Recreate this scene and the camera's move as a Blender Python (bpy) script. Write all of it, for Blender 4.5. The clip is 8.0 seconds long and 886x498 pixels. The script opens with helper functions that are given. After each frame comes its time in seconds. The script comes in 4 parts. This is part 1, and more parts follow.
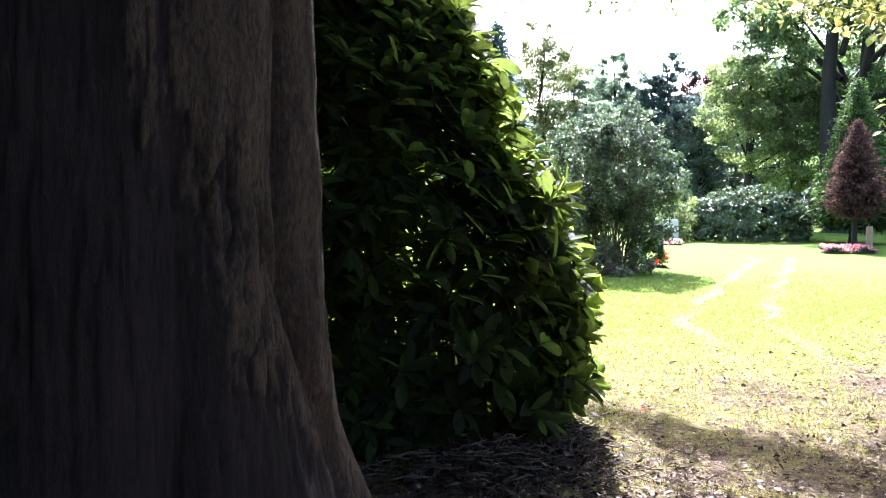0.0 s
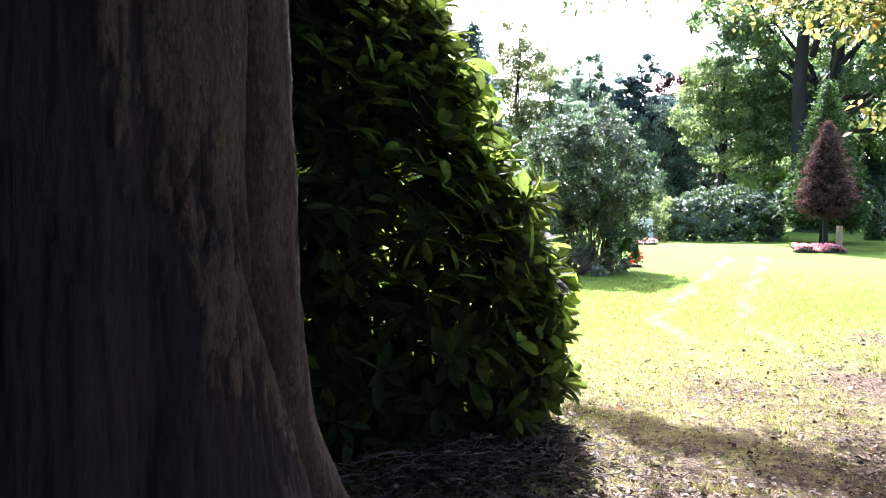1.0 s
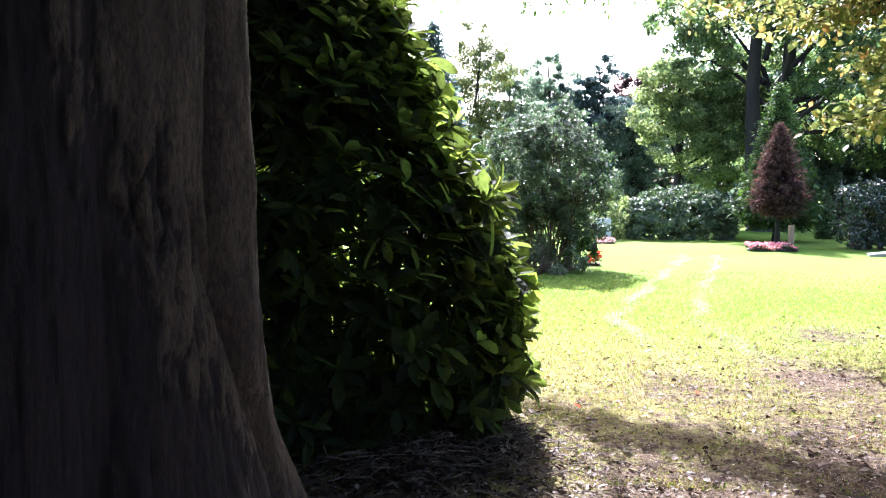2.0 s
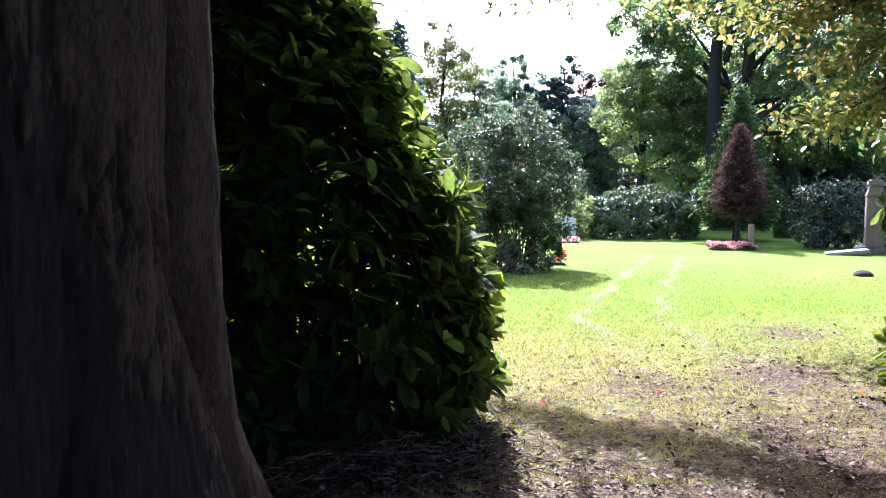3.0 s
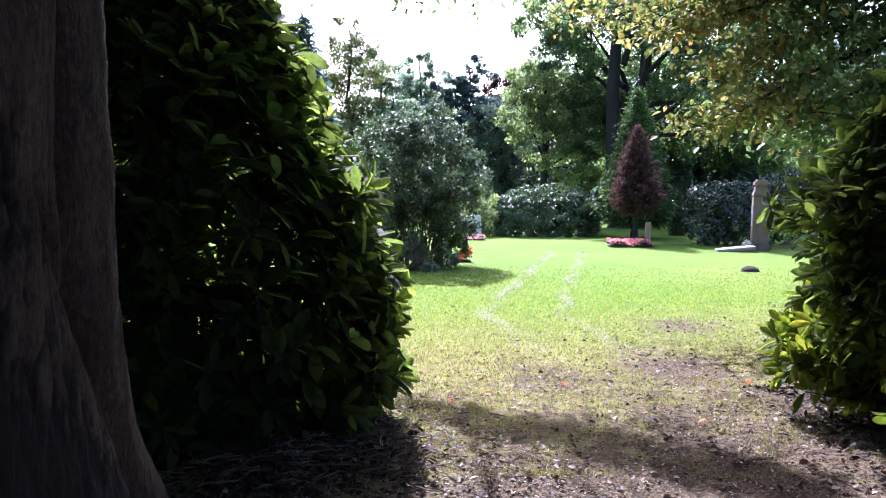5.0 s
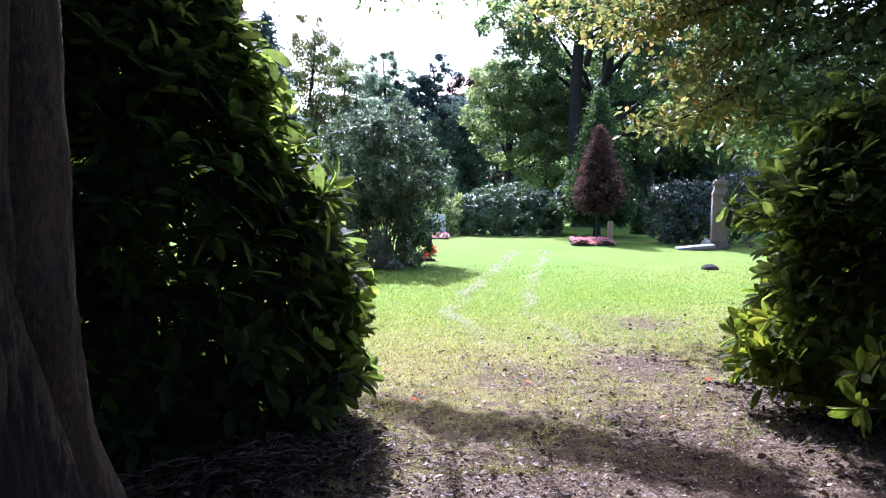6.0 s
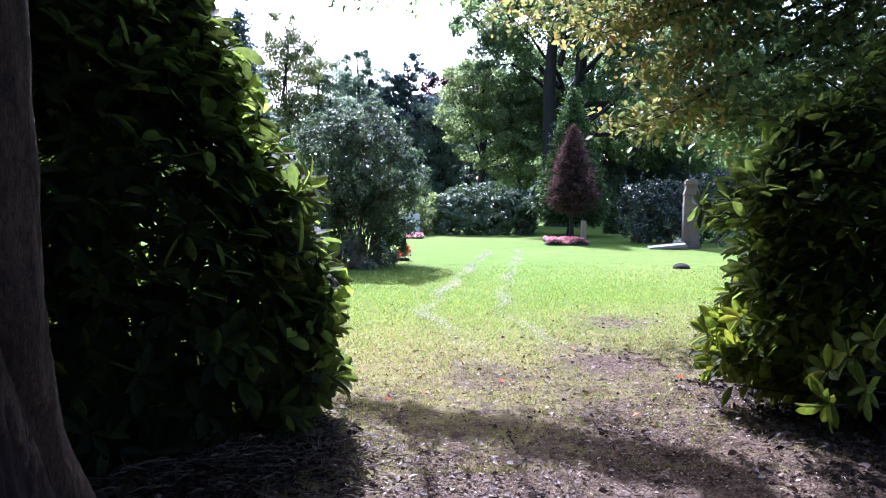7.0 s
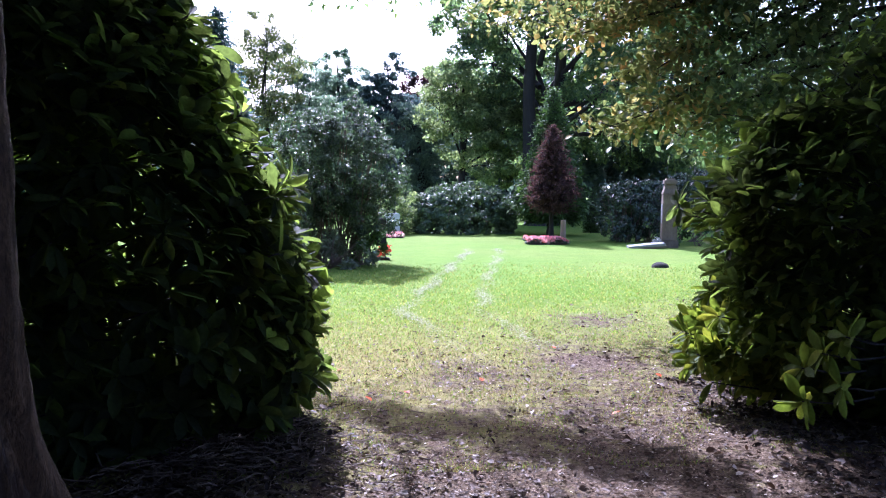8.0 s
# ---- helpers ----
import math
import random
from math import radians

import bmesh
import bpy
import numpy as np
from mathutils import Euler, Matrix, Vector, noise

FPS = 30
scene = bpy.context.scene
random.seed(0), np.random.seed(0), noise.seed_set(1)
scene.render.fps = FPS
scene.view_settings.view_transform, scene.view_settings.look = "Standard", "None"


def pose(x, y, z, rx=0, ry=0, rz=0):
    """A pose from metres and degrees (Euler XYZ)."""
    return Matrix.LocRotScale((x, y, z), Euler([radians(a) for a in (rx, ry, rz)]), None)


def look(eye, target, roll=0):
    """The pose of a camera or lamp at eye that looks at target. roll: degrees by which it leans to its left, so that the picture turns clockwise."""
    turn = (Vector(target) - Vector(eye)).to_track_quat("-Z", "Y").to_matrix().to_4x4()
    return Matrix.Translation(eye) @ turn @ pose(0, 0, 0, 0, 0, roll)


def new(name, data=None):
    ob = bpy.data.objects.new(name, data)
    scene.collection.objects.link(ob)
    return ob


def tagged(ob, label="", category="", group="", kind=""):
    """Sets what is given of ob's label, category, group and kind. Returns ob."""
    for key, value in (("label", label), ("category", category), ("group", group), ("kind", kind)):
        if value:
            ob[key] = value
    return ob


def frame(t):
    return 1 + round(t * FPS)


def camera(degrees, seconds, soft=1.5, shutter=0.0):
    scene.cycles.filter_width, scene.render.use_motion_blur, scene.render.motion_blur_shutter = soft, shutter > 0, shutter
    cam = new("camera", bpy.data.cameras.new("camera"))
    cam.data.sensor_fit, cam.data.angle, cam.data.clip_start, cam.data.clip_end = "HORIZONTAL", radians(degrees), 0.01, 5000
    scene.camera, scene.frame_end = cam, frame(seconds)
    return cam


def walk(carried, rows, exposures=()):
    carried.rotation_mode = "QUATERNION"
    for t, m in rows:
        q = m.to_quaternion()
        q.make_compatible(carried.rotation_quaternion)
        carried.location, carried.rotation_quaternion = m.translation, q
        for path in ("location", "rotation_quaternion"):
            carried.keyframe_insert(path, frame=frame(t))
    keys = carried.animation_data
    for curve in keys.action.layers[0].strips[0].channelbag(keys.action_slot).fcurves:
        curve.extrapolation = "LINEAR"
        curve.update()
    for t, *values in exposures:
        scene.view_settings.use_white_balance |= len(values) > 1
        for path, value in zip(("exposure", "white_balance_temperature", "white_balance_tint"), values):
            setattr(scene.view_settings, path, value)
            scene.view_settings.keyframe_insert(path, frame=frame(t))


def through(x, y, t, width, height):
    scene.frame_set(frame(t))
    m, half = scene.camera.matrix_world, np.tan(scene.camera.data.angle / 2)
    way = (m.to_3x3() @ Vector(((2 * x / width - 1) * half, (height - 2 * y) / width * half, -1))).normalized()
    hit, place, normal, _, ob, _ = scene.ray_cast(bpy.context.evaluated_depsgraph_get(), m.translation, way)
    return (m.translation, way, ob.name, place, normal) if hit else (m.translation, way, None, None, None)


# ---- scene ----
cam = camera(58.6, 8.0, soft=1.1)
EYE = 1.6
ROWS = [
    (0.0, 11.94, -4.00, 0.15), (0.5, 11.39, -3.99, 0.13), (1.0, 10.24, -4.02, 0.12), (1.5, 8.79, -4.06, 0.06),
    (3.0, 4.89, -4.11, -0.04), (3.5, 3.73, -4.15, -0.11), (4.0, 2.04, -4.18, -0.20), (4.5, 0.03, -4.23, -0.34),
    (5.0, -1.87, -4.27, -0.43), (6.5, -5.42, -4.35, -0.57), (7.0, -6.33, -4.35, -0.60), (7.5, -7.09, -4.37, -0.54),
    (8.0, -7.76, -4.38, -0.62),
]
EXPOSURES = [(0.0, 2.6, 5750, 24), (1.5, 2.5, 5750, 24), (3.0, 2.05, 5600, 26), (4.5, 1.8, 5450, 29), (6.5, 1.7, 5250, 33), (8.0, 1.6, 5100, 36)]
walk(cam, [(t, pose(0, 0, EYE, 90 + pitch, roll, yaw)) for t, yaw, pitch, roll in ROWS], EXPOSURES)

# ---- light ----
SUN_EL, SUN_AZ = radians(43), radians(8)      # height of the sun, and its way left of +y
to_sun = Vector((-math.sin(SUN_AZ) * math.cos(SUN_EL), math.cos(SUN_AZ) * math.cos(SUN_EL), math.sin(SUN_EL)))
world = bpy.data.worlds.new("sky")
scene.world = world
world.use_nodes = True
wn = world.node_tree.nodes
sky = wn.new("ShaderNodeTexSky")
sky.sky_type = "NISHITA"
sky.sun_disc = False
sky.sun_elevation, sky.sun_rotation = SUN_EL, -SUN_AZ
sky.air_density, sky.dust_density, sky.ozone_density = 1.0, 4.0, 1.0
world.node_tree.links.new(sky.outputs[0], wn["Background"].inputs[0])
wn["Background"].inputs[1].default_value = 0.15
sun_data = bpy.data.lights.new("sun", "SUN")
sun_data.energy, sun_data.angle, sun_data.color = 5.0, radians(0.55), (1.0, 0.97, 0.92)
sun = new("sun", sun_data)
sun.matrix_world = look(to_sun * 60, (0, 0, 0))

# ---- materials ----
def shader(name):
    m = bpy.data.materials.new(name)
    m.use_nodes = True
    n, l = m.node_tree.nodes, m.node_tree.links
    return m, n, l, n["Principled BSDF"], n["Material Output"]


def node(n, kind, **values):
    made = n.new(kind)
    for key, value in values.items():
        made.inputs[key.replace("_", " ")].default_value = value
    return made


def maths(n, l, operation, a, b=None, c=None):
    made = n.new("ShaderNodeMath")
    made.operation = operation
    for i, v in enumerate((a, b, c)):
        if v is None:
            continue
        if isinstance(v, (int, float)):
            made.inputs[i].default_value = v
        else:
            l.new(v, made.inputs[i])
    return made.outputs[0]


def ramp(n, l, fac, stops):
    made = n.new("ShaderNodeValToRGB")
    e = made.color_ramp.elements
    while len(e) < len(stops):
        e.new(0.5)
    for k, (p, c) in zip(e, stops):
        k.position, k.color = p, (*c, 1)
    l.new(fac, made.inputs[0])
    return made.outputs[0]


def chance(n, l):
    """A random number for each leaf, be it an object or an island of a mesh."""
    a, b = n.new("ShaderNodeObjectInfo"), n.new("ShaderNodeNewGeometry")
    return maths(n, l, "FRACT", maths(n, l, "ADD", a.outputs["Random"], b.outputs["Random Per Island"]))


def leaf_material(name, stops, through=0.35, rough=0.38, glow=(1.4, 1.6, 0.8), bump=0.25, scale=40.0, gloss=0.12):
    m, n, l, p, out = shader(name)
    rnd = chance(n, l)
    col = ramp(n, l, rnd, stops)
    tex = node(n, "ShaderNodeTexNoise", Scale=scale, Detail=3.0)
    co = n.new("ShaderNodeTexCoord")
    l.new(co.outputs["Object"], tex.inputs["Vector"])
    mix = n.new("ShaderNodeMix")
    mix.data_type, mix.blend_type = "RGBA", "MULTIPLY"
    mix.inputs["Factor"].default_value = 0.55
    l.new(col, mix.inputs["A"])
    l.new(ramp(n, l, tex.outputs["Fac"], [(0.3, (0.55, 0.55, 0.5)), (0.7, (1.25, 1.25, 1.2))]), mix.inputs["B"])
    l.new(mix.outputs["Result"], p.inputs["Base Color"])
    p.inputs["Roughness"].default_value = rough
    p.inputs["Specular IOR Level"].default_value = gloss
    bmp = node(n, "ShaderNodeBump", Strength=bump, Distance=0.01)
    l.new(tex.outputs["Fac"], bmp.inputs["Height"])
    l.new(bmp.outputs[0], p.inputs["Normal"])
    tr = n.new("ShaderNodeBsdfTranslucent")
    tint = n.new("ShaderNodeMix")
    tint.data_type, tint.blend_type = "RGBA", "MULTIPLY"
    tint.inputs["Factor"].default_value = 1.0
    tint.inputs["B"].default_value = (*glow, 1)
    l.new(mix.outputs["Result"], tint.inputs["A"])
    l.new(tint.outputs["Result"], tr.inputs["Color"])
    both = n.new("ShaderNodeMixShader")
    both.inputs[0].default_value = through
    l.new(p.outputs[0], both.inputs[1])
    l.new(tr.outputs[0], both.inputs[2])
    l.new(both.outputs[0], out.inputs["Surface"])
    return m


def rough_material(name, stops, scale=6.0, stretch=(1, 1, 1), rough=0.85, bump=0.6, depth=0.02, fine=6.0):
    """Bark, stone, soil and wood: noise at two scales, colour ramp and relief."""
    m, n, l, p, out = shader(name)
    co, mp = n.new("ShaderNodeTexCoord"), n.new("ShaderNodeMapping")
    mp.inputs["Scale"].default_value = stretch
    l.new(co.outputs["Object"], mp.inputs["Vector"])
    big = node(n, "ShaderNodeTexNoise", Scale=scale, Detail=5.0, Roughness=0.6)
    small = node(n, "ShaderNodeTexNoise", Scale=scale * fine, Detail=6.0, Roughness=0.7)
    for t in (big, small):
        l.new(mp.outputs[0], t.inputs["Vector"])
    mixed = maths(n, l, "ADD", maths(n, l, "MULTIPLY", big.outputs["Fac"], 0.6), maths(n, l, "MULTIPLY", small.outputs["Fac"], 0.4))
    l.new(ramp(n, l, mixed, stops), p.inputs["Base Color"])
    p.inputs["Roughness"].default_value = rough
    bmp = node(n, "ShaderNodeBump", Strength=bump, Distance=depth)
    l.new(mixed, bmp.inputs["Height"])
    l.new(bmp.outputs[0], p.inputs["Normal"])
    return m


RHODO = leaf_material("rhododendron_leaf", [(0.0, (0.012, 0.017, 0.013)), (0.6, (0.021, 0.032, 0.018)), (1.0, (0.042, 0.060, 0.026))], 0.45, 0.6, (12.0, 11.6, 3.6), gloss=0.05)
# distance haze is put into this leaf colour: paler and bluer than WOODS
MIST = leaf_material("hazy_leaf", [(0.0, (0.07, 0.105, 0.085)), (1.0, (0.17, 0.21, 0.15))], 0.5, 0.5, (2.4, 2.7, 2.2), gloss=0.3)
# brighter copy of the rhododendron leaf: sunlight on the low shoots, as colour
RHODO_SUNLIT = leaf_material("sunlit_rhododendron_leaf", [(0.0, (0.040, 0.062, 0.018)), (0.7, (0.085, 0.115, 0.028)), (1.0, (0.17, 0.18, 0.045))], 0.45, 0.55, (3.6, 3.6, 1.1), gloss=0.06)
SHRUB = leaf_material("shrub_leaf", [(0.0, (0.028, 0.045, 0.030)), (0.7, (0.056, 0.084, 0.047)), (1.0, (0.105, 0.135, 0.075))], 0.32, 0.34, (2.3, 2.7, 1.9), gloss=0.5)
GREY_PLANT = leaf_material("grey_plant_leaf", [(0.0, (0.14, 0.17, 0.13)), (1.0, (0.28, 0.31, 0.25))], 0.25, 0.6)
HEDGE = leaf_material("hedge_leaf", [(0.0, (0.046, 0.080, 0.050)), (0.7, (0.088, 0.138, 0.076)), (1.0, (0.15, 0.195, 0.11))], 0.25, 0.46, gloss=0.45)
LAUREL = leaf_material("glossy_hedge_leaf", [(0.0, (0.022, 0.044, 0.026)), (0.8, (0.048, 0.086, 0.046)), (1.0, (0.10, 0.145, 0.08))], 0.18, 0.24, gloss=0.8)
IVY = leaf_material("ivy_leaf", [(0.0, (0.02, 0.05, 0.02)), (1.0, (0.05, 0.11, 0.035))], 0.2, 0.3)
BEECH = leaf_material("tree_leaf", [(0.0, (0.042, 0.072, 0.044)), (0.6, (0.080, 0.122, 0.060)), (1.0, (0.15, 0.185, 0.085))], 0.55, 0.42, (2.8, 3.0, 2.0), gloss=0.3)
CANOPY = leaf_material("canopy_leaf", [(0.0, (0.03, 0.055, 0.024)), (1.0, (0.09, 0.13, 0.04))], 0.1, 0.5)
YELLOW = leaf_material("yellowing_leaf", [(0.0, (0.078, 0.10, 0.042)), (0.6, (0.15, 0.16, 0.066)), (0.9, (0.25, 0.21, 0.092)), (1.0, (0.33, 0.175, 0.075))], 0.52, 0.45, (2.0, 2.0, 1.35))
LIGHT = leaf_material("light_leaf", [(0.0, (0.08, 0.11, 0.058)), (0.6, (0.14, 0.175, 0.085)), (1.0, (0.22, 0.245, 0.125))], 0.55, 0.45, (2.3, 2.5, 1.7))
# bluish cast in the far leaves imitates haze over distance
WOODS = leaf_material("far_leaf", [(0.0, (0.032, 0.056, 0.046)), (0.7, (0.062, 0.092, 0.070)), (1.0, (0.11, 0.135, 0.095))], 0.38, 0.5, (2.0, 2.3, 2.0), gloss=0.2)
AIRY = leaf_material("airy_leaf", [(0.0, (0.07, 0.10, 0.05)), (1.0, (0.20, 0.20, 0.09))], 0.45, 0.45)
COPPER = leaf_material("copper_leaf", [(0.0, (0.05, 0.025, 0.028)), (1.0, (0.11, 0.06, 0.045))], 0.3, 0.4, (1.6, 1.0, 0.8))
NEEDLE = leaf_material("dark_needle", [(0.0, (0.036, 0.060, 0.058)), (1.0, (0.085, 0.125, 0.11))], 0.35, 0.5, (2.2, 2.5, 2.4))
BLUE_NEEDLE = leaf_material("blue_needle", [(0.0, (0.09, 0.13, 0.13)), (1.0, (0.20, 0.26, 0.26))], 0.15, 0.5)
THUJA = leaf_material("thuja_spray", [(0.0, (0.045, 0.085, 0.032)), (1.0, (0.105, 0.17, 0.058))], 0.3, 0.5)
DEAD = leaf_material("dead_needle", [(0.0, (0.056, 0.034, 0.034)), (0.7, (0.10, 0.062, 0.058)), (1.0, (0.16, 0.10, 0.09))], 0.3, 0.85, (1.5, 1.2, 1.1), gloss=0.04)
GRASS = leaf_material("grass_blade", [(0.0, (0.09, 0.16, 0.035)), (0.6, (0.15, 0.23, 0.05)), (0.9, (0.28, 0.29, 0.10)), (1.0, (0.42, 0.37, 0.2))], 0.5, 0.6, (1.6, 1.7, 0.8), 0.0)
STRAW = leaf_material("straw_blade", [(0.0, (0.13, 0.12, 0.05)), (0.6, (0.22, 0.19, 0.09)), (1.0, (0.36, 0.30, 0.19))], 0.4, 0.65, (1.3, 1.2, 0.8), 0.0)
CLIPPINGS = leaf_material("dry_grass", [(0.0, (0.28, 0.30, 0.16)), (1.0, (0.46, 0.46, 0.34))], 0.3, 0.7, (1, 1, 1), 0.0)
LITTER = leaf_material("dead_leaf", [(0.0, (0.035, 0.022, 0.016)), (0.55, (0.10, 0.066, 0.047)), (0.88, (0.21, 0.155, 0.118)), (1.0, (0.56, 0.50, 0.45))], 0.15, 0.55, (1, 0.9, 0.7), 0.3)
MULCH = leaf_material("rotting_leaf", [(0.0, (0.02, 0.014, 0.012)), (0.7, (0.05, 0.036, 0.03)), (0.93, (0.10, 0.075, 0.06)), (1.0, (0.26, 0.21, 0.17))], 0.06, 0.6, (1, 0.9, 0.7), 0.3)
RUSTY = leaf_material("rusty_leaf", [(0.0, (0.36, 0.06, 0.02)), (1.0, (0.50, 0.14, 0.03))], 0.25, 0.55, (1.2, 0.8, 0.5))
PINK = leaf_material("pink_petal", [(0.0, (0.78, 0.34, 0.38)), (0.6, (0.86, 0.50, 0.52)), (1.0, (0.92, 0.70, 0.69))], 0.5, 0.6, (1.2, 0.9, 0.9))
RED = leaf_material("red_petal", [(0.0, (0.5, 0.03, 0.02)), (1.0, (0.7, 0.07, 0.04))], 0.3, 0.6, (1.2, 0.8, 0.8))
WHITE = leaf_material("white_petal", [(0.0, (0.65, 0.65, 0.62)), (1.0, (0.85, 0.85, 0.82))], 0.3, 0.6, (1, 1, 1))
BARK = rough_material("dark_bark", [(0.3, (0.012, 0.010, 0.009)), (0.6, (0.028, 0.024, 0.021)), (0.8, (0.055, 0.048, 0.04))], 4.0, (1, 1, 0.25), 0.95, 0.9, 0.03)
TWIG = rough_material("twig_bark", [(0.3, (0.07, 0.05, 0.035)), (0.7, (0.20, 0.15, 0.11))], 12.0, (1, 1, 0.4), 0.85, 0.5, 0.005)
SOIL = rough_material("soil", [(0.3, (0.05, 0.035, 0.028)), (0.7, (0.14, 0.10, 0.08))], 12.0, (1, 1, 1), 0.95, 0.9, 0.02)
SANDSTONE = rough_material("weathered_sandstone", [(0.25, (0.065, 0.046, 0.034)), (0.5, (0.165, 0.122, 0.09)), (0.8, (0.30, 0.235, 0.175))], 3.5, (1, 1, 0.5), 0.9, 0.6, 0.015, 9.0)
GRANITE = rough_material("grey_granite", [(0.3, (0.16, 0.16, 0.17)), (0.7, (0.34, 0.34, 0.35))], 20.0, (1, 1, 1), 0.45, 0.15, 0.004)
PALE_STONE = rough_material("pale_stone", [(0.3, (0.48, 0.50, 0.54)), (0.7, (0.68, 0.70, 0.73))], 6.0, (1, 1, 1), 0.7, 0.25, 0.006)
POST_WOOD = rough_material("weathered_wood", [(0.3, (0.17, 0.12, 0.08)), (0.7, (0.34, 0.26, 0.18))], 9.0, (1, 1, 0.15), 0.8, 0.4, 0.006)
IRON = rough_material("dark_iron", [(0.3, (0.006, 0.006, 0.006)), (0.7, (0.02, 0.019, 0.018))], 25.0, (1, 1, 1), 0.9, 0.4, 0.004)


def trunk_material():
    """Grey bark with fine upright furrows, brown wet streaks and dark scars."""
    m, n, l, p, out = shader("old_tree_bark")
    co, mp = n.new("ShaderNodeTexCoord"), n.new("ShaderNodeMapping")
    mp.inputs["Scale"].default_value = (1, 1, 0.3)
    l.new(co.outputs["Object"], mp.inputs["Vector"])
    furrow = node(n, "ShaderNodeTexNoise", Scale=75.0, Detail=7.0, Roughness=0.75)
    furrow.inputs["Distortion"].default_value = 0.6
    l.new(mp.outputs[0], furrow.inputs["Vector"])
    patch = node(n, "ShaderNodeTexNoise", Scale=2.3, Detail=5.0, Roughness=0.62)
    l.new(co.outputs["Object"], patch.inputs["Vector"])
    mp2 = n.new("ShaderNodeMapping")
    mp2.inputs["Scale"].default_value = (1, 1, 0.22)
    l.new(co.outputs["Object"], mp2.inputs["Vector"])
    crack = n.new("ShaderNodeTexVoronoi")
    crack.feature = "DISTANCE_TO_EDGE"
    crack.inputs["Scale"].default_value = 13.0
    warp = n.new("ShaderNodeMix")
    warp.data_type = "RGBA"
    warp.inputs["Factor"].default_value = 0.12
    l.new(mp2.outputs[0], warp.inputs["A"])
    l.new(furrow.outputs["Color"], warp.inputs["B"])
    l.new(warp.outputs["Result"], crack.inputs["Vector"])
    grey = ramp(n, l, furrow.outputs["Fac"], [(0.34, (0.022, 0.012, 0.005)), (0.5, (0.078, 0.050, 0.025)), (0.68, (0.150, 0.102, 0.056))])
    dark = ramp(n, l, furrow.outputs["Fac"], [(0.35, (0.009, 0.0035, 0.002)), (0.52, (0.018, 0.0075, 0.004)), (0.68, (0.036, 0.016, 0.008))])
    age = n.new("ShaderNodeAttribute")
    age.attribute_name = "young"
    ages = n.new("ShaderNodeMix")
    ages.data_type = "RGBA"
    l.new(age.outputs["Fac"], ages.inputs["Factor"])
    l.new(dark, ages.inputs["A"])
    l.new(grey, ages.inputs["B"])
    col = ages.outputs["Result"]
    stain = n.new("ShaderNodeMix")
    stain.data_type, stain.blend_type = "RGBA", "MULTIPLY"
    l.new(ramp(n, l, patch.outputs["Fac"], [(0.50, (0, 0, 0)), (0.66, (0.7, 0.7, 0.7))]), stain.inputs["Factor"])
    l.new(col, stain.inputs["A"])
    stain.inputs["B"].default_value = (0.42, 0.27, 0.20, 1)
    edge = n.new("ShaderNodeMix")
    edge.data_type, edge.blend_type = "RGBA", "MULTIPLY"
    l.new(maths(n, l, "MULTIPLY", ramp(n, l, crack.outputs["Distance"], [(0.0, (1, 1, 1)), (0.035, (0, 0, 0))]),
                ramp(n, l, patch.outputs["Fac"], [(0.42, (0.1, 0.1, 0.1)), (0.55, (1, 1, 1))])), edge.inputs["Factor"])
    l.new(stain.outputs["Result"], edge.inputs["A"])
    edge.inputs["B"].default_value = (0.25, 0.2, 0.18, 1)
    l.new(edge.outputs["Result"], p.inputs["Base Color"])
    p.inputs["Roughness"].default_value = 0.88
    height = maths(n, l, "ADD", furrow.outputs["Fac"], maths(n, l, "MULTIPLY", maths(n, l, "MINIMUM", crack.outputs["Distance"], 0.06), 6.0))
    bmp = node(n, "ShaderNodeBump", Strength=1.0, Distance=0.03)
    l.new(height, bmp.inputs["Height"])
    l.new(bmp.outputs[0], p.inputs["Normal"])
    return m


def bare(x, y):
    """How bare the lawn is at a place, 0 to 1: worn soil under the trees, thinning along the wheel tracks."""
    edge = 4.9 + 0.5 * np.clip(x - 0.3, -1.0, 4)
    v = 0.86 * np.clip((edge + 4.6 - y) / 6.2, 0, 1)
    lane = np.exp(-((x - 1.15 - 0.02 * (y - 7)) / 0.7) ** 2) * np.clip((9.5 - y) / 3.0, 0, 1) * 0.68
    worn = 0.85 * np.exp(-((x - 2.4) / 0.9) ** 2 - ((y - 6.9) / 1.3) ** 2) + 0.65 * np.exp(-((x - 3.2) / 0.8) ** 2 - ((y - 9.2) / 0.9) ** 2)
    return np.clip(np.maximum(np.maximum(v, lane), worn), 0, 1)


